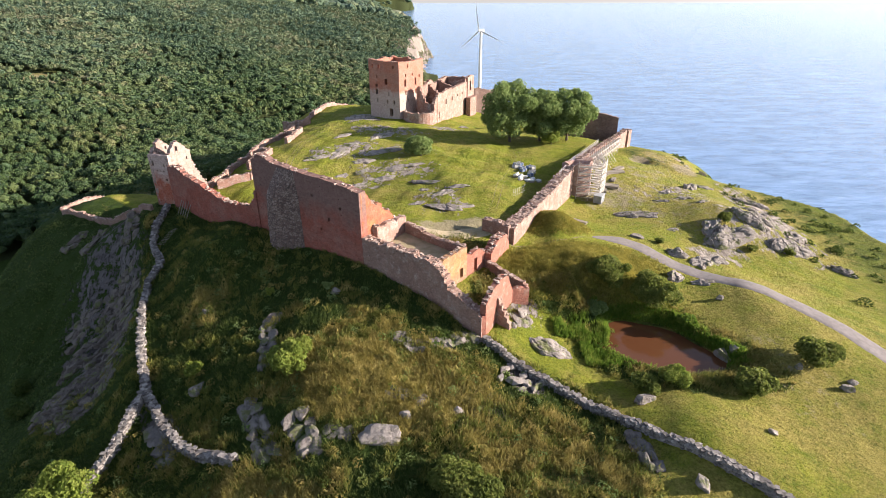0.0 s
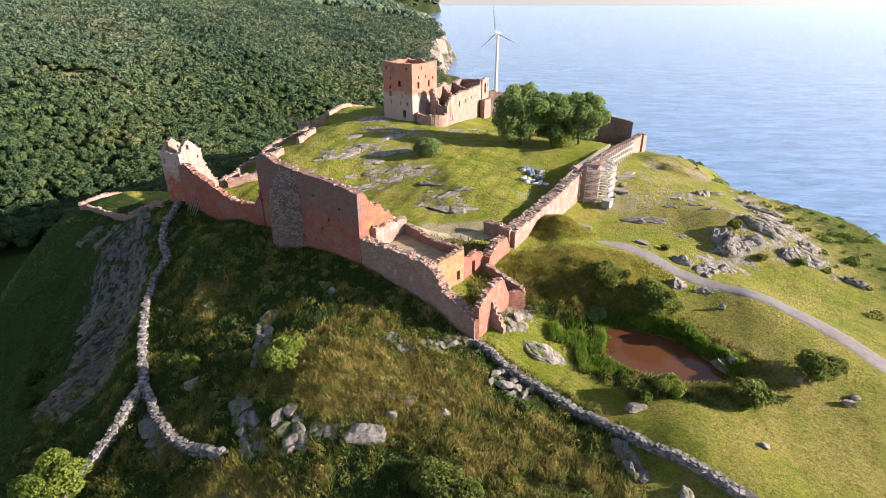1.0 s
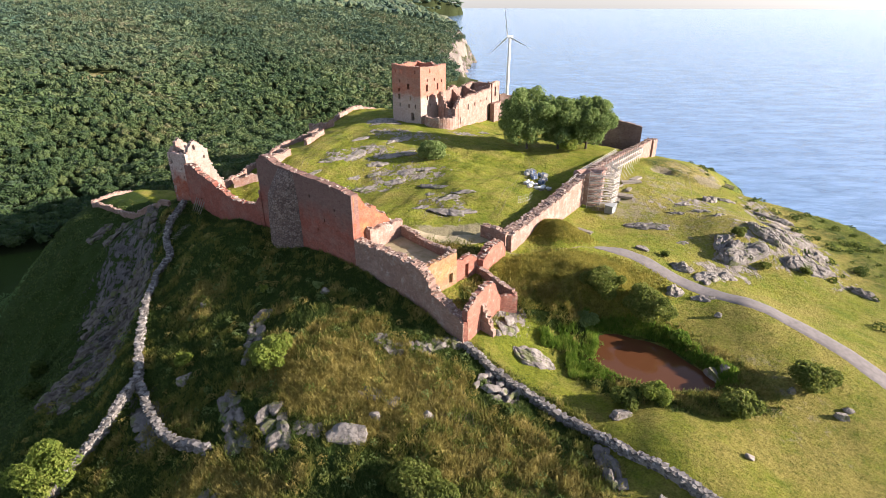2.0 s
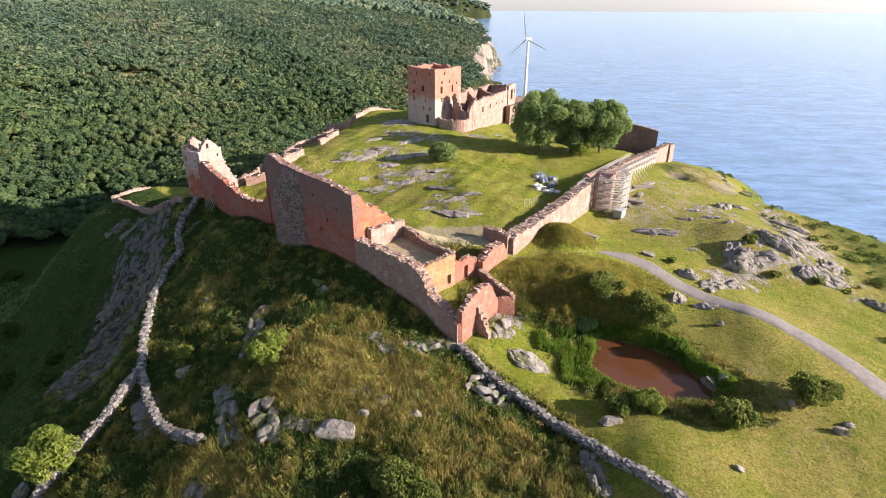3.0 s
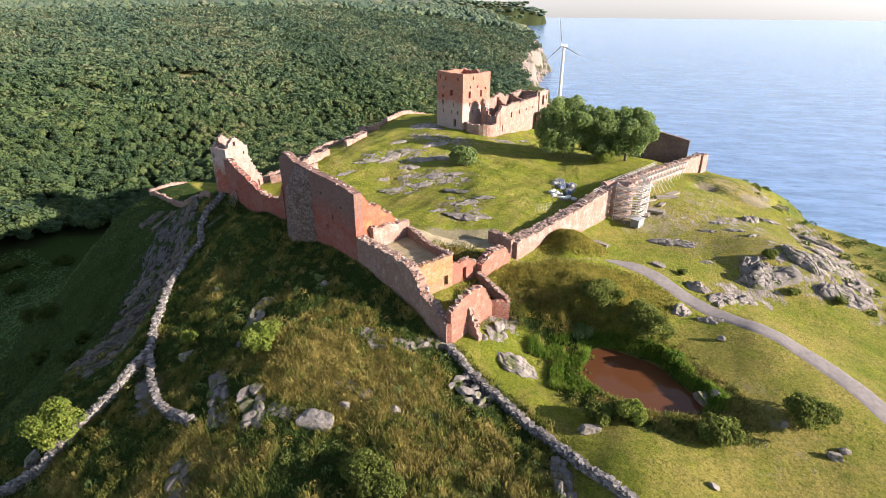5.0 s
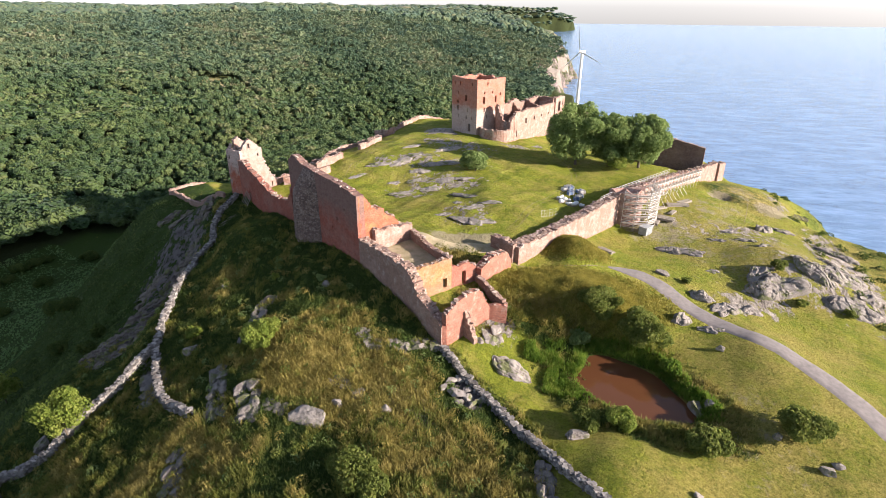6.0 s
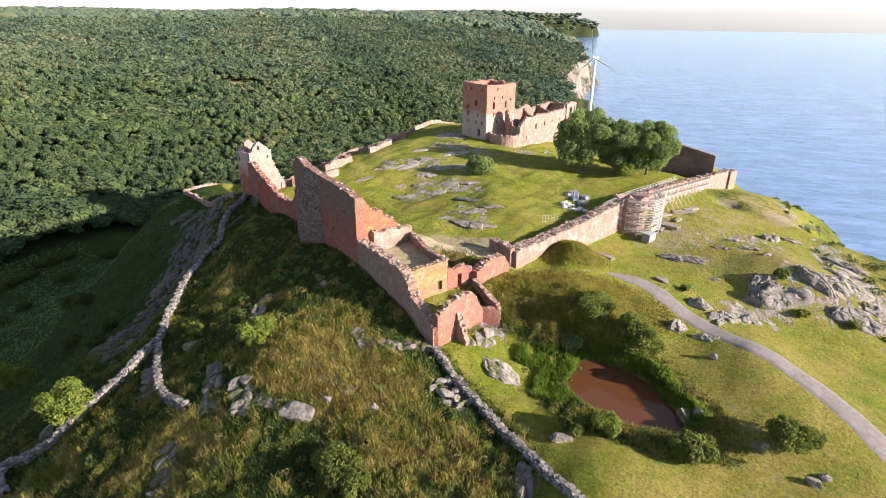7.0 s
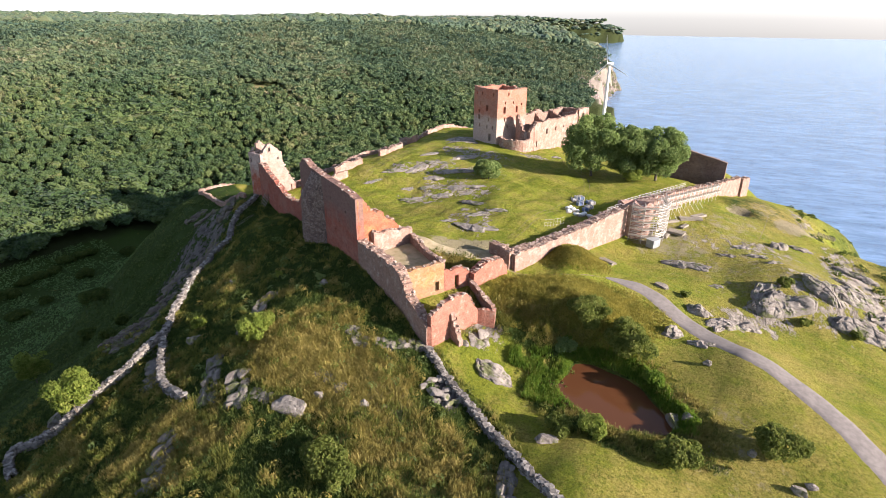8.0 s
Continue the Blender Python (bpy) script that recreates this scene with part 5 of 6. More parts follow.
def whaleback(a, b, width, height, seed, label="rounded pale granite outcrop in the grass", ragged=0.5):
    """One worn outcrop from a to b: a low dome with clefts along it, its foot lost in the turf."""
    rng = np.random.default_rng(seed)
    a, b = np.array(a, float), np.array(b, float)
    L = np.linalg.norm(b - a)
    u = (b - a) / L
    w = np.array((-u[1], u[0]))
    mid = (a + b) / 2
    v, f = ICO5 if L * width > 30 else ICO4
    off = Vector(rng.uniform(-90, 90, 3))
    q = v * np.array((L / 2 + width * 0.25, width / 2, 1.0))
    out = np.zeros_like(q)
    for i, (x, y, z) in enumerate(q):
        p = Vector((x, y, z * height))
        big = 0.8 * noise.noise(p / (width * 0.6) + off) + 0.3 * noise.noise(p / (width * 0.24) + off)
        rim = noise.noise(Vector((x / (width * 0.5), y / (width * 0.3), 3.0)) + off)
        k = 1 + 0.30 * big + ragged * rim
        cut = abs(noise.noise(Vector((x / 6.0, y / 0.9, z * height / 1.2)) + off))      # clefts that run along
        cross = abs(noise.noise(Vector((x / 1.6, y / 5.0, z)) + off * 1.7))
        lift = height * (0.75 + 0.45 * big) * (np.sign(z) * abs(z) ** 0.8) - height * (0.17 * max(0.0, 0.16 - cut) / 0.16 + 0.12 * max(0.0, 0.09 - cross) / 0.09)
        out[i] = (x * k, y * k, lift + 0.16 * noise.noise(p / 0.7 + off))
    c = mid + out[:, :1] * u + out[:, 1:2] * w
    g = ground_z(c[:, 0], c[:, 1], False)
    ob = thing("outcrop", (*mid, gz(*mid)), label, "rock", "granite outcrops")
    part("stone", np.stack([c[:, 0], c[:, 1], g - 0.1 * height + out[:, 2]], -1), f, ROCK, ob)
    return ob


for i, (a, b, wide, tall) in enumerate((((68.6, 125.6), (78.6, 129.4), 6.6, 3.4), ((68.4, 129.6), (72.0, 133.0), 4.6, 2.4), ((80.4, 138.8), (85.6, 133.6), 5.4, 2.4), ((86.0, 137.4), (97.4, 141.8), 6.0, 2.6), ((85.4, 127.0), (95.2, 127.4), 6.4, 2.8), ((93.4, 133.4), (99.0, 136.4), 4.4, 2.0), ((94, 163), (101, 159.8), 4.2, 1.8),
                                         ((54.0, 116.6), (58.0, 116.0), 3.6, 2.1), ((58.8, 110.8), (63.0, 116.6), 4.4, 1.7), ((64.0, 115.4), (67.6, 116.6), 3.4, 1.5), ((49.6, 142.2), (58.4, 141.4), 4.6, 1.2), ((67.4, 157.8), (71.2, 158.8), 2.6, 0.9), ((69.6, 151.8), (74.0, 151.6), 2.4, 0.9), ((78.0, 165.2), (80.8, 167.0), 3.2, 2.4),
                                         ((83.6, 169.4), (88.0, 170.0), 2.6, 1.0), ((49.6, 103.4), (51.8, 104.6), 2.8, 1.6), ((53.6, 102.0), (57.6, 101.8), 2.0, 0.8), ((98, 121.5), (101, 118), 3.4, 1.8), ((59.6, 131.4), (62.0, 132.0), 1.6, 0.5), ((62.8, 150.6), (66.6, 149.6), 1.8, 0.6), ((73.4, 146.0), (76.6, 147.6), 1.8, 0.7), ((89.4, 152.0), (93.6, 149.6), 3.0, 1.2), ((90.6, 146.0), (96.4, 145.6), 3.2, 1.2), ((14.6, 86.2), (16.6, 87.6), 2.2, 1.0))):
    whaleback(a, b, wide, tall, 540 + i, ragged=0.25 if wide > 5 else 0.5)
whaleback((17.0, 83.2), (22.6, 81.4), 4.6, 1.4, 575, "broad pale granite slab below the court wall", 0.12)
# and low in the yard
for i, (a, b, wide, tall) in enumerate((((-41.6, 164.4), (-35.2, 167.5), 3.0, 1.1), ((-34.5, 167.4), (-30.6, 172.7), 3.6, 1.0), ((-31.5, 175.9), (-22.8, 178.2), 3.4, 0.9), ((-23.6, 182.6), (-19.0, 189.4), 4.0, 1.2), ((-23.4, 168.8), (-18.4, 172.0), 3.6, 0.8), ((-18.4, 172.0), (-13.3, 174.8), 3.2, 0.8), ((-27.3, 163.6), (-22.1, 165.1), 3.4, 1.1), ((-20.0, 151.6), (-14.5, 152.8), 3.4, 0.9), ((-17.8, 157.9), (-12.1, 160.2), 4.2, 1.1), ((-11.2, 160.6), (-6.2, 162.0), 2.2, 0.6), ((-9.1, 148.0), (-0.3, 144.2), 2.6, 0.6), ((2.2, 138.8), (6.2, 139.3), 2.4, 0.6), ((-2.7, 126.7), (5.2, 127.1), 4.0, 0.6), ((-2.1, 133.9), (2.0, 136.5), 2.6, 0.6), ((-27.2, 147.1), (-21.9, 148.9), 3.0, 0.6), ((-31.2, 153.1), (-28.4, 155.9), 2.2, 0.5), ((-7.5, 128.5), (-4.5, 130.7), 2.0, 0.4), ((-35.4, 183.2), (-32.2, 187.7), 2.6, 0.7), ((-25.1, 157.0), (-22.4, 158.2), 2.2, 0.5), ((-6.6, 139.6), (-3.8, 139.1), 1.8, 0.4), ((-43.8, 154.2), (-40.4, 158.4), 1.8, 0.4))):
    whaleback(a, b, wide * 1.1, tall * 0.62, 580 + i, "low cracked grey granite outcrop in the yard")
for i, (x, y, sx, sy, sz, rz) in enumerate(((-33, 219, 4, 3, 1.6, 40), (-29, 213, 4, 2, 1.4, 10), (0, 205, 4, 1.6, 0.9, 0), (8, 213, 3, 1.4, 1.0, 10))):
    boulder(x, y, sx, sy, sz * 0.7, rz, 460 + i, 5)
# the crags below the western wall
crng = np.random.default_rng(17)
for i in range(62):
    s, o = crng.uniform(0, 1), 1.0 + 13.0 * crng.uniform(0, 1) ** 1.2
    x, y = -71.8 + 15 * s - 0.92 * o, 119 - 40 * s - 0.39 * o
    ang, run = radians(crng.uniform(196, 238)), crng.uniform(3.5, 9.0)
    ledge([(x, y), (x + math.cos(ang) * run / 2, y + math.sin(ang) * run / 2), (x + math.cos(ang + 0.2) * run, y + math.sin(ang + 0.2) * run)], crng.uniform(1.2, 2.8), crng.uniform(0.9, 1.8), 1600 + i, "striated rock crag on the steep slope, shade in its colour", CRAG, False)
ledge([(-85, 142), (-80.5, 132), (-77.5, 124)], 3.0, 2.2, 640, "striated rock crag on the steep slope, shade in its colour", CRAG)
ledge([(-93, 138), (-95, 130)], 2.6, 1.6, 641, "striated rock crag on the steep slope, shade in its colour", CRAG)
ledge([(-100, 141), (-104, 134)], 2.4, 1.4, 642, "striated rock crag on the steep slope, shade in its colour", CRAG)

# wind turbine behind the keep
turbine = thing("wind_turbine", (19, 283, gz(19, 283)), "white three-bladed wind turbine by the sea", "wind turbine")
bar("tower", (19, 283, gz(19, 283) - 0.5), (19, 283, 40.4), 1.0, WHITE, turbine, 14, 0.6)
v, f = box((19.2, 282.9, 41.0), (2.6, 1.2, 1.2), 20)
part("nacelle", v, f, WHITE, turbine)
_hub = np.array((18.0, 282.0, 41.0))
bar("hub", _hub + (0.5, 0.35, 0), _hub - (0.35, 0.25, 0), 0.55, WHITE, turbine, 10, 0.2)
for _k in range(3):
    t = radians(100 + 120 * _k)
    side = np.array((0.83, -0.55, 0.0))
    d = side * math.cos(t) + np.array((0, 0, 1.0)) * math.sin(t)
    w = -side * math.sin(t) + np.array((0, 0, 1.0)) * math.cos(t)
    thick_dir = np.cross(d, w)
    v = []
    for s, c, th in ((0.4, 0.25, 0.22), (2.0, 0.55, 0.16), (6.0, 0.38, 0.1), (10.0, 0.24, 0.06), (12.6, 0.06, 0.03)):
        for a, b in ((-0.35, 0), (0.0, 1), (0.65, 0), (0.0, -1)):
            v.append(_hub + d * s + w * c * a * 1.4 + thick_dir * th * b)
    f = [(i * 4 + j, i * 4 + (j + 1) % 4, (i + 1) * 4 + (j + 1) % 4, (i + 1) * 4 + j) for i in range(4) for j in range(4)]
    part("blade", v, f, WHITE, turbine)

# ---- meadow ----
def tufts(name, x, y, tall, mat, label, seed, blades=4, lean=0.5, width=0.09):
    """Bent blades of grass at the places given, as one mesh."""
    rng = np.random.default_rng(seed)
    n = len(x)
    x, y = np.repeat(x, blades), np.repeat(y, blades)
    h = np.repeat(tall * rng.uniform(0.55, 1.25, n), blades) * rng.uniform(0.7, 1.15, n * blades)
    z = ground_z(x, y) - 0.03
    a = rng.uniform(0, 2 * np.pi, n * blades)
    ox, oy = rng.normal(0, 0.16, n * blades), rng.normal(0, 0.16, n * blades)
    w = width * rng.uniform(0.6, 1.5, n * blades)
    lx, ly = np.cos(a) * h * lean * rng.uniform(0.3, 1.0, n * blades), np.sin(a) * h * lean * rng.uniform(0.3, 1.0, n * blades)
    px, py = -np.sin(a) * w, np.cos(a) * w
    bx, by = x + ox, y + oy
    v = np.stack([np.stack([bx - px, by - py, z], -1), np.stack([bx + px, by + py, z], -1), np.stack([bx + lx + px * 0.4, by + ly + py * 0.4, z + h], -1), np.stack([bx + lx - px * 0.4, by + ly - py * 0.4, z + h * 0.94], -1)], 1).reshape(-1, 3)
    ob = new(name, mesh_of(name, v, np.arange(len(v)).reshape(-1, 4), mat))
    return tagged(ob, label, "grass", kind="stuff")


mrng = np.random.default_rng(55)


def patchy(x, y, size, seed):
    return np.array([noise.noise(Vector((a / size, b / size, seed))) + 0.5 * noise.noise(Vector((a / size * 2.6, b / size * 2.6, seed + 4.0))) for a, b in zip(x, y)])


_x, _y = mrng.uniform(-75, 60, 150000), mrng.uniform(36, 134, 150000)
_keep = (wild_at(_x, _y) > mrng.uniform(0.2, 0.9, len(_x))) & (rock_at(_x, _y) < 0.5) & (pond_radius(_x, _y) > 1.05)
_far = ((_y > 84) & (_x < 14)) | (_x < -55)
_keep &= (~_far) | (mrng.uniform(0, 1, len(_x)) < 0.6)
_x, _y = _x[_keep], _y[_keep]
_kind = 1.15 * patchy(_x, _y, 4.2, 3.0) + 1.0 * straw_at(_x, _y) - 0.17 + mrng.normal(0, 0.05, len(_x))
_full = patchy(_x, _y, 3.0, 20.0) + mrng.normal(0, 0.2, len(_x)) > -0.5
_bx, _by = mrng.uniform(10, 52, 34000), mrng.uniform(94, 132, 34000)
_bk = np.maximum(blob(_bx, _by, 29, 103.5, 20, 10.5, 12), blob(_bx, _by, 28, 124.5, 8.5, 7)) > mrng.uniform(0.1, 0.9, len(_bx))
tufts("bank_grass", _bx[_bk], _by[_bk], 0.42, GOLDEN, "long yellow-green grass on the rounded banks", 65, 5, 0.8, 0.06)
for _sel, _mat, _tall, _lab, _sd, _bl in ((_full & (_kind > 0.40), BLADE, 0.75, "tall straw-coloured meadow grass", 61, 6), (_full & (_kind > 0.0) & (_kind <= 0.40), REEDY, 0.7, "rank yellow-green meadow grass", 62, 5),
                                     ((_kind <= 0.0) & _full, HERB, 0.42, "dark green meadow herbs and short grass", 64, 4)):
    tufts("meadow_grass", _x[_sel], _y[_sel], _tall, _mat, _lab, _sd, _bl, 0.95, 0.055)

_x, _y = mrng.uniform(-240, -120, 30000), mrng.uniform(40, 225, 30000)
_keep = (_x > -234 + 0.25 * (_y - 160)) & (_x < -128 + 6 * np.sin(_y / 9.0)) & (_y < 152 - 0.3 * (_x + 100)) & (rock_at(_x, _y) < 0.45) & (patchy(_x, _y, 9.0, 31.0) + mrng.normal(0, 0.25, len(_x)) > -0.1)
tufts("valley_grass", _x[_keep], _y[_keep], 0.5, VALLEY, "rank dark green grass in the valley", 66, 3, 0.8, 0.22)

_x, _y = mrng.uniform(-134, -66, 20000), mrng.uniform(40, 150, 20000)
_keep = (_y < 150 - 0.3 * (_x + 100)) & (rock_at(_x, _y) < 0.4) & (patchy(_x, _y, 6.0, 33.0) + mrng.normal(0, 0.3, len(_x)) > -0.15)
tufts("slope_grass", _x[_keep], _y[_keep], 0.45, SLOPE, "rank dull green grass on the steep western slope", 68, 4, 0.8, 0.10)

# reeds round the pond
_x, _y = mrng.uniform(18, 60, 60000), mrng.uniform(68, 104, 60000)
_q = pond_radius(_x, _y)
_west = ((_x < 33) & (_y > 86.5) & (_y < 96) & (_x > 21.5) & (_q > 1.0)) | ((_x < 32) & (_x > 26) & (_y > 79) & (_q > 1.0)) | ((_q > 1.0) & (_q < 1.4) & (_y > 80) & (_y < 96))
_thin = (_q > 1.0) & (_q < 1.3) & (_y > 78) & (mrng.uniform(0, 1, len(_x)) < 0.3)
_sel = (_west | _thin) & (patchy(_x, _y, 4.0, 9.0) + mrng.normal(0, 0.15, len(_x)) > -0.25 - 0.5 * (_q < 1.25)) & (mrng.uniform(0, 1, len(_x)) < 0.8) & (ground_z(_x, _y, False) < 1.3)
tufts("reed_bed", _x[_sel], _y[_sel], 0.95, REED, "bright green reeds round the muddy pond", 63, 4, 0.45, 0.08)

# low herbs and bramble cushions in the meadow
_n = 900
_x, _y = mrng.uniform(-72, 34, _n), mrng.uniform(40, 112, _n)
_ok = (wild_at(_x, _y) > 0.6) & (rock_at(_x, _y) < 0.5)
for _m, _lab, _k in ((BUSHLEAF, "low green bramble cushions in the meadow", 0), (BLADE, "low yellowed herb cushions in the meadow", 1), (LEAF, "low dark green herb cushions in the meadow", 2)):
    _lob = []
    for a, b in zip(_x[_ok][_k::3], _y[_ok][_k::3]):
        r = mrng.uniform(0.4, 1.15)
        _lob.append((a, b, gz(a, b) + r * 0.05, r))
    v, f = leaves(_lob, len(_lob) * 50, 0.18, mrng)
    tagged(new("herb_cushions", mesh_of("herb_cushions", v, f, _m)), _lab, "herbs", kind="stuff")

# scrub on the seaward brow
_lob = []
for _ in range(270):
    a, b = mrng.uniform(92, 130), mrng.uniform(100, 262)
    r = mrng.uniform(0.5, 1.7)
    if mrng.uniform() < 0.35 + 0.5 * (a > 100):
        _lob.append((a + 0.03 * (b - 150) * -0.5, b, gz(a, b) + 0.1, r))
v, f = leaves(_lob, len(_lob) * 70, 0.26, mrng)
tagged(new("brow_scrub", mesh_of("brow_scrub", v, f, HERB)), "low green scrub along the seaward brow", "scrub", kind="stuff")

# ---- building site along the east wall ----
EU = np.array((0.4815, 0.8764))            # along the east wall
EN = np.array((0.8764, -0.4815))           # out of it, towards the field


def site(s, out, z):
    p = np.array((38.0, 154.0)) + EU * s + EN * out
    return np.array((p[0], p[1], z))


scaffold = thing("scaffolding", tuple(site(4, 7, gz(46, 152))), "tubular steel scaffolding with plank decks round the wall tower", "scaffolding")
_ring = [site(-0.5, 2.2, 0), site(0.3, 5.0, 0), site(2.4, 7.2, 0), site(5.2, 7.8, 0), site(8.0, 7.0, 0), site(10.2, 5.0, 0), site(12.6, 3.4, 0)]
_out = [p + (p - site(5.0, 1.0, 0)) / np.linalg.norm(p - site(5.0, 1.0, 0)) * 1.2 for p in _ring]
LIFTS = (5.2, 7.2, 9.2, 11.2, 13.2)
for row in (_ring, _out):
    for p in row:
        bar("standard", (p[0], p[1], gz(p[0], p[1]) - 0.1), (p[0], p[1], 14.6), 0.07, STEEL, scaffold, 5)
    for k, (p, q) in enumerate(zip(row[:-1], row[1:])):
        for z0, z1 in zip(LIFTS[:-1], LIFTS[1:]):
            if row is _out and (k + int(z0)) % 2:
                bar("cross_brace", (p[0], p[1], z0), (q[0], q[1], z1), 0.045, STEEL, scaffold, 5)
        for z in LIFTS:
            bar("ledger", (p[0], p[1], z), (q[0], q[1], z), 0.06, STEEL, scaffold, 5)
            bar("ledger", (p[0], p[1], z - 0.95), (q[0], q[1], z - 0.95), 0.05, STEEL, scaffold, 5)
            if row is _out:
                bar("toe_rail", (p[0], p[1], z + 0.5), (q[0], q[1], z + 0.5), 0.05, STEEL, scaffold, 5)
                bar("guard_rail", (p[0], p[1], z + 1.0), (q[0], q[1], z + 1.0), 0.055, STEEL, scaffold, 5)
for (p, q), (p2, q2) in zip(zip(_ring[:-1], _ring[1:]), zip(_out[:-1], _out[1:])):
    for z in LIFTS:
        c = [p, q, q2, p2]
        part("deck", [(k[0], k[1], z + e) for e in (0.06, 0.14) for k in c], [(0, 3, 2, 1), (4, 5, 6, 7), (0, 1, 5, 4), (1, 2, 6, 5), (2, 3, 7, 6), (3, 0, 4, 7)], WOOD, scaffold)
# the run on along the wall, with raking struts
for k in range(15):
    s = 13.0 + 2.7 * k
    top = 13.4 - 0.075 * (s - 13)
    a, o = site(s, 1.5, 0), site(s, 2.8, 0)
    for p in (a, o):
        bar("standard", (p[0], p[1], gz(p[0], p[1]) - 0.1), (p[0], p[1], top), 0.065, STEEL, scaffold, 5)
    b2, o2 = site(s + 2.7, 1.5, 0), site(s + 2.7, 2.8, 0)
    for z in (top - 1.2, top - 3.2, top - 5.0):
        if z > gz(a[0], a[1]) + 0.8:
            bar("ledger", (o[0], o[1], z), (o2[0], o2[1], z - 0.2), 0.055, STEEL, scaffold, 5)
            part("deck", [(q[0], q[1], z + e) for e in (0.05, 0.12) for q in (a, b2, o2, o)], [(0, 3, 2, 1), (4, 5, 6, 7), (0, 1, 5, 4), (1, 2, 6, 5), (2, 3, 7, 6), (3, 0, 4, 7)], WOOD, scaffold)
    if k < 9:
        e = site(s + 1.0, 5.6, 0)
        bar("raking_strut", (e[0], e[1], gz(e[0], e[1])), (a[0], a[1], top - 0.8), 0.05, STEEL, scaffold, 5)
    bar("cross_brace", (o[0], o[1], top - 5.0), (o2[0], o2[1], top - 1.2), 0.045, STEEL, scaffold, 5)
# walkway with handrail along the inner side of the wall top
walkway = thing("walkway", tuple(site(-3, -2, 12)), "plank walkway with steel handrail on the wall top", "walkway")
for k in range(22):
    s = -8.0 + 2.0 * k
    z = (12.3 if s < 0 else 13.0) - 0.045 * max(s, 0)
    p, q = site(s, -1.3, z), site(s + 2.0, -1.3, z - 0.05)
    bar("rail_post", p - (0, 0, 3.0), p + (0, 0, 1.1), 0.05, STEEL, walkway, 5)
    for h in (0.55, 1.1):
        bar("hand_rail", p + (0, 0, h), q + (0, 0, h), 0.045, STEEL, walkway, 5)
    v, f = box((p + q) / 2 - np.array((0.3, -0.15, 0.05)), (0.8, 2.1, 0.08), math.degrees(math.atan2(EU[1], EU[0])) - 90)
    part("deck", v, f, WOOD, walkway)

shed = thing("site_shed", (46.0, 150.5, gz(46, 150.5)), "small grey sheet-metal site shed with ribbed walls", "shed")
_z = gz(46.0, 150.5)
for o in range(10):
    v, f = box((46.0 + (-1.5 + 0.333 * o) * math.cos(radians(58)), 150.5 + (-1.5 + 0.333 * o) * math.sin(radians(58)), _z + 1.1), (0.2, 2.3, 2.16), 58)
    part("wall_rib", v, f, SHEDM, shed)
v, f = box((46.0, 150.5, _z + 1.1), (3.2, 2.2, 2.2), 58)
part("body", v, f, SHEDM, shed)
v, f = box((46.0, 150.5, _z + 2.27), (3.5, 2.6, 0.12), 58)
part("roof", v, f, SHEDM, shed, "pale flat roof")


def stack(name, x, y, rz, count, size, mat, label, cat, grp):
    rng = np.random.default_rng(int(abs(x * 7 + y)))
    z = gz(x, y)
    ob = thing(name, (x, y, z), label, cat, grp)
    for k in range(count):
        row, col = divmod(k, 4)
        c = (x + (col - 1.5) * size[1] * 1.15 * -math.sin(radians(rz)) + rng.uniform(-0.1, 0.1), y + (col - 1.5) * size[1] * 1.15 * math.cos(radians(rz)) + rng.uniform(-0.1, 0.1), z + size[2] * (row + 0.5) + 0.05)
        v, f = box(c, size, rz + rng.uniform(-5, 5))
        part("board", v, f, mat, ob)
    return ob


stack("plank_stack", 35.5, 130.5, -35, 6, (4.2, 0.42, 0.3), WOOD, "stack of grey timber planks on the grass", "timber", "timber stacks")
stack("plank_stack", 56.0, 170.5, 15, 8, (6.5, 0.45, 0.3), WOOD, "long stack of scaffold boards on the grass", "timber", "timber stacks")
stack("plank_stack", 52.0, 160.0, -20, 8, (4.6, 0.6, 0.35), WOOD, "loose pile of timber beside the shed", "timber", "timber stacks")
stack("plank_stack", 50.0, 166.0, 40, 5, (5.5, 0.4, 0.3), WOOD, "scattered scaffold boards below the wall", "timber", "timber stacks")
stack("plank_stack", 54.0, 165.0, 62, 7, (3.6, 0.35, 0.25), WOOD, "short grey boards heaped below the scaffolding", "timber", "timber stacks")
stack("plank_stack", 58.5, 174.5, 48, 8, (5.0, 0.4, 0.25), WOOD, "long stack of scaffold boards on the grass", "timber", "timber stacks")
stack("plank_stack", 49.0, 157.0, 75, 6, (3.2, 0.4, 0.3), WOOD, "loose pile of timber beside the shed", "timber", "timber stacks")
srng = np.random.default_rng(91)
for k in range(13):
    x, y = 24.6 + srng.uniform(-2.6, 3.4), 161.0 + srng.uniform(-4.5, 4.5)
    ob = thing("scaffold_rack", (x, y, gz(x, y)), "blue-grey rack of stacked scaffold parts", "building material", "building material in the yard")
    for e in (-0.7, 0.7):
        v, f = box((x + e * 0.8, y + e * 0.55, gz(x, y) + 0.55), (0.12, 1.4, 1.1), 35)
        part("end_frame", v, f, STEEL, ob)
    for h in (0.2, 0.5, 0.8):
        v, f = box((x, y, gz(x, y) + h), (1.9, 1.1, 0.18), 35 + srng.uniform(-4, 4))
        part("pack", v, f, BLUE if k % 3 else STEEL, ob)
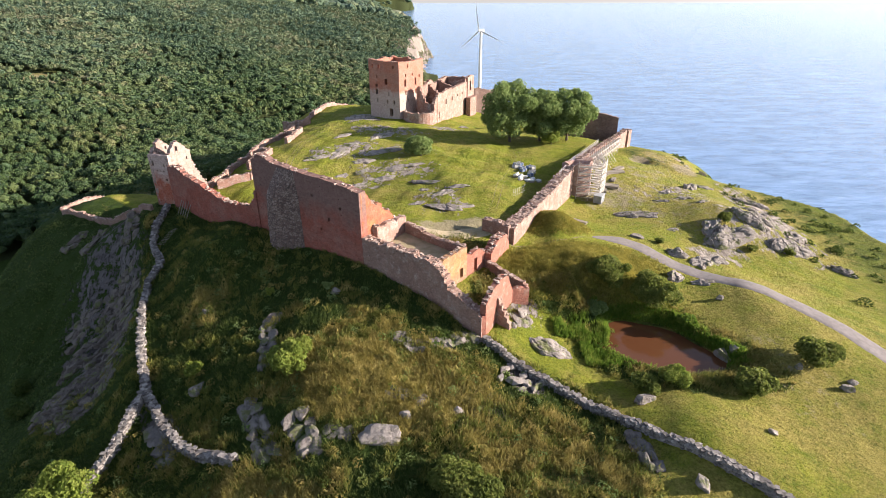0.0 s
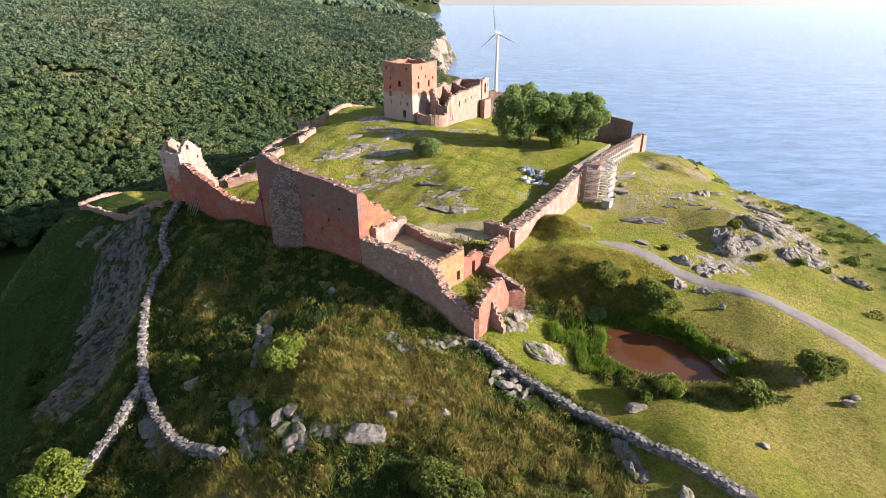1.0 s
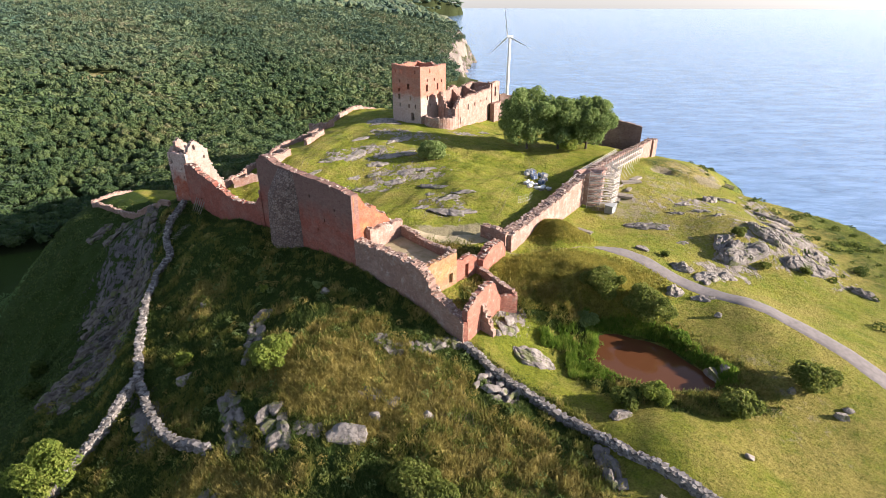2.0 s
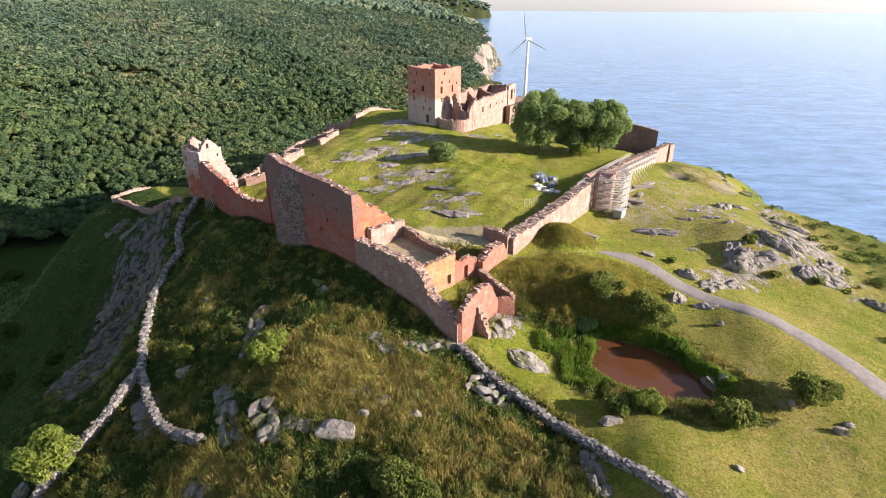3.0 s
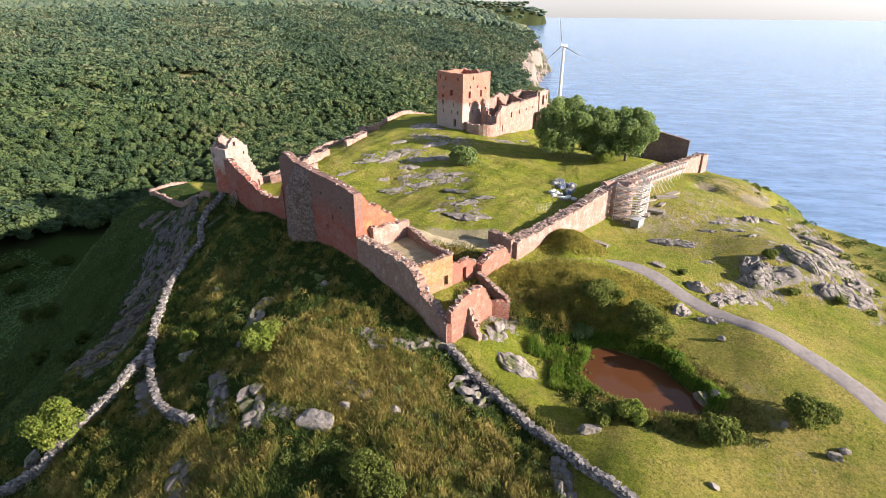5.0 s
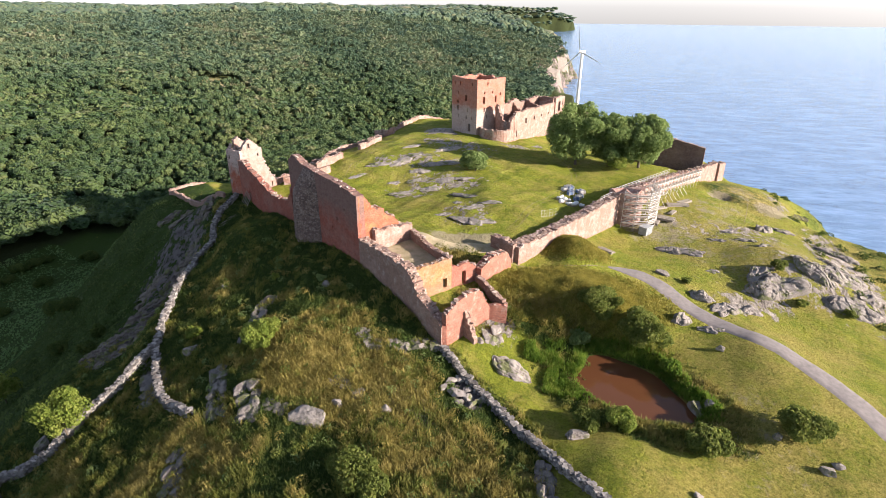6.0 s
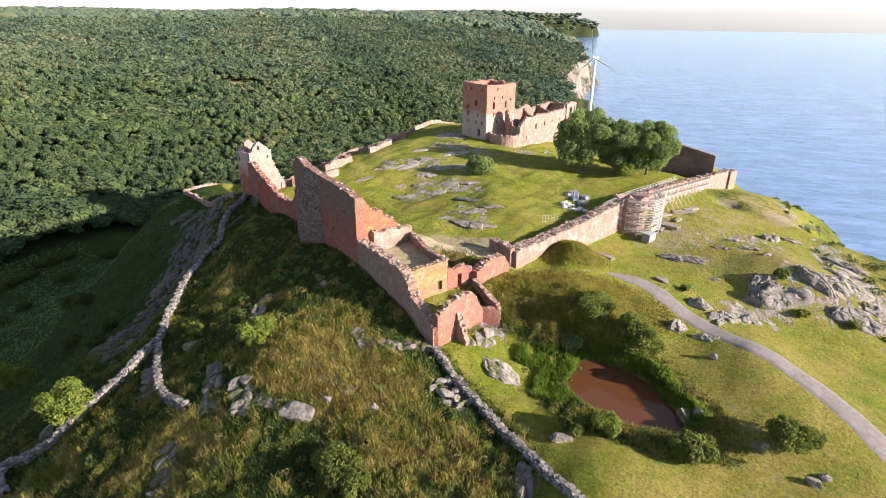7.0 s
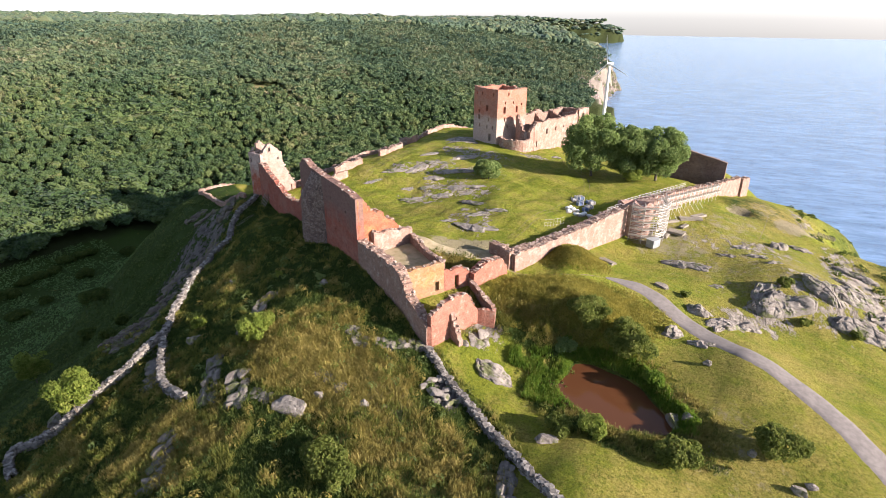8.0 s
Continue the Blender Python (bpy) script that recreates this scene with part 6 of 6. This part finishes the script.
for k in range(11):
    x, y = 24.0 + srng.uniform(-2.5, 4.5), 152.6 + srng.uniform(-2.6, 2.8)
    z = gz(x, y)
    ob = thing("building_sack", (x, y, z), "white sack of building material on a pallet", "sack", "building material in the yard")
    v, f = box((x, y, z + 0.1), (1.5, 1.1, 0.16), 30)
    part("pallet", v, f, WOOD, ob)
    v, f = cleft(srng, ICO2, 6)
    part("sack", v * np.array((1.0, 0.5, 0.5)) + np.array((x, y, z + 0.6)), f, WHITE, ob, smooth=True)

# site fence in the yard and post fence on the brow
fence = thing("site_fence", (18, 139, gz(18, 139)), "thin steel site fence beside the east wall", "fence")
_fl = [(18.6, 134.5), (20.5, 137.0), (22.6, 141.0)]
for (a, b), (c, d) in zip(_fl[:-1], _fl[1:]):
    for k in range(3):
        x, y = a + (c - a) * k / 3, b + (d - b) * k / 3
        bar("post", (x, y, gz(x, y) - 0.2), (x, y, gz(x, y) + 2.0), 0.035, STEEL, fence, 5)
        x2, y2 = a + (c - a) * (k + 1) / 3, b + (d - b) * (k + 1) / 3
        for h in (0.3, 1.1, 1.95):
            bar("rail", (x, y, gz(x, y) + h), (x2, y2, gz(x2, y2) + h), 0.018, STEEL, fence, 4)
brow = thing("post_fence", (101, 203, gz(101, 203)), "weathered wooden post and rail fence on the brow", "fence")
_pts = [(97.0 + 0.75 * k, 198.0 + 1.0 * k) for k in range(13)]
for (x, y), (x2, y2) in zip(_pts[:-1], _pts[1:]):
    bar("post", (x, y, gz(x, y) - 0.3), (x, y, gz(x, y) + 1.6), 0.13, WOOD, brow, 5)
    for h in (0.6, 1.1):
        bar("rail", (x, y, gz(x, y) + h), (x2, y2, gz(x2, y2) + h), 0.07, WOOD, brow, 4)

# wooden steps up the slope, and timbers leaning by the tower
stairs = thing("slope_steps", (-66.5, 121.5, gz(-66.5, 121.5)), "narrow wooden steps set in the grassy slope", "steps")
for k in range(12):
    x, y = -67.4 + 0.14 * k, 118.8 + 0.52 * k
    v, f = box((x, y, gz(x, y) + 0.06), (1.5, 0.26, 0.14), -15)
    part("step", v, f, WOOD, stairs)
props = thing("leaning_props", (-65.5, 132.0, gz(-65.5, 132)), "grey timber props leaning on the red wall", "timber")
for k in range(5):
    x, y = -66.6 + 0.75 * k, 131.4 - 0.55 * k
    bar("prop", (x - 0.9, y - 1.6, gz(x - 0.9, y - 1.6) - 0.1), (x, y + 1.2, gz(x, y) + 3.2), 0.09, WOOD, props, 5)

# paved place low on the slope
ribbon("paved_place", [(-50.5, 36.0), (-47.0, 38.6), (-43.5, 40.0)], 5.0, GRAVEL, "small paved place beside the low stone wall", 0.08)

# ---- sea cliff north of the castle ----
def sea_cliff():
    """Broken rock face between the woods and the water."""
    pts = []
    for (ax, ay), (bx, by) in zip(SHORE[7:15], SHORE[8:16]):
        n = int(math.hypot(bx - ax, by - ay) / 3.2)
        pts += [(ax + (bx - ax) * i / n, ay + (by - ay) * i / n) for i in range(n)]
    p = np.array(pts, float)
    for _ in range(20):
        p[1:-1] = (p[:-2] + 2 * p[1:-1] + p[2:]) / 4
    d = np.gradient(p, axis=0)
    d /= np.linalg.norm(d, axis=1)[:, None]
    inland = np.stack([-d[:, 1], d[:, 0]], -1)
    rows = 16
    v = []
    for i in range(len(p)):
        top = max(-40.0, min(-6.0, -24 + 12 * math.sin(i / 17.0) + 7 * math.sin(i / 5.3)))
        top = -58 + (top + 58) * float(smooth01(np.array((p[i][1] - 760) / 110.0)))
        for j in range(rows):
            k = j / (rows - 1)
            z = SEA_Z - 2 + (top - SEA_Z + 2) * k
            o = -9 + 30 * k ** 1.3
            q = Vector((p[i][0] / 16, p[i][1] / 16, z / 22))
            o += 9 * noise.noise(q) + 6 * abs(noise.noise(q * 2.7)) + 3.5 * noise.noise(q * 6.1)
            col = Vector((p[i][0] / 7.0, p[i][1] / 7.0, z / 60))
            o += 6.5 * abs(noise.noise(col)) - 3.0 + 3.0 * noise.noise(col * 2.9)
            v.append((p[i][0] + inland[i][0] * o, p[i][1] + inland[i][1] * o, z + 2.0 * noise.noise(q * 4)))
    f = [(i * rows + j, (i + 1) * rows + j, (i + 1) * rows + j + 1, i * rows + j + 1) for i in range(len(p) - 1) for j in range(rows - 1)]
    ob = new("sea_cliff", mesh_of("sea_cliff", v, f, CLIFF))
    return tagged(ob, "pale broken rock cliff above the sea", "cliff", kind="structure")


sea_cliff()

# ---- forest ----
def crown_shape(rng):
    v, f = ICO1
    v = lump(v, rng, 0.42, 0.55)
    return v * np.array((1, 1, 0.9)), f


def leafy_crown(rng, count, size=0.2):
    lobes = [(rng.uniform(-0.5, 0.5), rng.uniform(-0.5, 0.5), rng.uniform(-0.1, 0.45), rng.uniform(0.3, 0.5)) for _ in range(8)] + [(0, 0, 0, 0.72)]
    return leaves(lobes, count, size, rng, 0.84)


frng = np.random.default_rng(77)


def in_forest(x, y):
    """The woods begin at the foot of the castle hill."""
    hill = np.hypot((x + 30) / 118.0, (y - 165) / 150.0)
    d = shore_distance(x, y)
    clear = np.hypot((x + 340) / 27, (y - 489) / 15) > 1
    return (hill > 1.0) & (x < 20) & (d > np.where(y > 1500, -8, np.where(y > 1080, 6, 16))) & clear & ~((y < 236) & (x > -232 + 0.25 * (y - 160) + 2.0 * np.maximum(y - 205, 0) + 4 * np.sin(y / 6.0)))


def plant(step, r0, r1, size):
    """Places of trees (x, y, z, sx, sy, sz) between two distances inland of the castle, and a tone for each."""
    g = np.arange(-4200, 200, step)
    hh = np.arange(20, 4700, step)
    PX, PY = np.meshgrid(g, hh)
    PX = PX + frng.uniform(-0.7, 0.7, PX.shape) * step
    PY = PY + frng.uniform(-0.7, 0.7, PY.shape) * step
    r = np.hypot(PX - 15, PY)
    ang = np.degrees(np.arctan2(PX - 15, PY))
    ok = (r > r0) & (r < r1) & (ang > -66) & (ang < 3) & in_forest(PX, PY)
    ok &= ground_z(PX, PY, False) > SEA_Z + 1.0
    x, y = PX[ok], PY[ok]
    s = size * np.exp(frng.normal(0.0, 0.26, len(x))) * (0.88 + 0.3 * np.sin(x / 31) * np.sin(y / 43))
    z = ground_z(x, y, False)
    hgt = size * frng.uniform(0.7, 1.0, len(x)) * (0.55 + 0.45 * s / size)
    lift = size * frng.uniform(0.55, 1.15, len(x)) + 1.5 + 2.2 * np.sin(x / 19 + 1.3 * np.sin(y / 27)) * np.sin(y / 23)
    tone = np.clip(frng.beta(2.2, 2.2, len(x)) + 0.12 * np.sin(x / 47 + y / 61), 0, 1)
    return np.stack([x, y, z + lift, s, s, hgt], -1), tone


def stand(name, shapes, places, tone, label):
    """Many crowns as one mesh, each with its own tone and a share of painted haze that grows with distance."""
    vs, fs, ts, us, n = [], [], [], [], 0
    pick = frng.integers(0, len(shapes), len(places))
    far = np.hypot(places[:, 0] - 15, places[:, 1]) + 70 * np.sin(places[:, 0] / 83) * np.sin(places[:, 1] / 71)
    far_haze = smooth01((far - 300) / 650 + (tone - 0.5) * 0.3)
    for k, shape in enumerate(shapes):
        p = places[pick == k]
        if len(p):
            v, f = scatter([shape], p, frng)
            vs.append(v)
            fs.append(f + n)
            ts.append(np.repeat(tone[pick == k], len(shape[0])))
            us.append(np.repeat(far_haze[pick == k], len(shape[0])))
            n += len(v)
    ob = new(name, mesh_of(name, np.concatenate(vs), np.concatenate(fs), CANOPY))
    for key, val in (("tone", ts), ("far_haze", us)):
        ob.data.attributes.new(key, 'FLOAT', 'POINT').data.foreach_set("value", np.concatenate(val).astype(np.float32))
    return tagged(ob, label, "woods", kind="stuff")


def shrunk(places, k):
    q = places.copy()
    q[:, 3:6] *= k
    return q


near, tone = plant(5.3, 120, 480, 5.0)
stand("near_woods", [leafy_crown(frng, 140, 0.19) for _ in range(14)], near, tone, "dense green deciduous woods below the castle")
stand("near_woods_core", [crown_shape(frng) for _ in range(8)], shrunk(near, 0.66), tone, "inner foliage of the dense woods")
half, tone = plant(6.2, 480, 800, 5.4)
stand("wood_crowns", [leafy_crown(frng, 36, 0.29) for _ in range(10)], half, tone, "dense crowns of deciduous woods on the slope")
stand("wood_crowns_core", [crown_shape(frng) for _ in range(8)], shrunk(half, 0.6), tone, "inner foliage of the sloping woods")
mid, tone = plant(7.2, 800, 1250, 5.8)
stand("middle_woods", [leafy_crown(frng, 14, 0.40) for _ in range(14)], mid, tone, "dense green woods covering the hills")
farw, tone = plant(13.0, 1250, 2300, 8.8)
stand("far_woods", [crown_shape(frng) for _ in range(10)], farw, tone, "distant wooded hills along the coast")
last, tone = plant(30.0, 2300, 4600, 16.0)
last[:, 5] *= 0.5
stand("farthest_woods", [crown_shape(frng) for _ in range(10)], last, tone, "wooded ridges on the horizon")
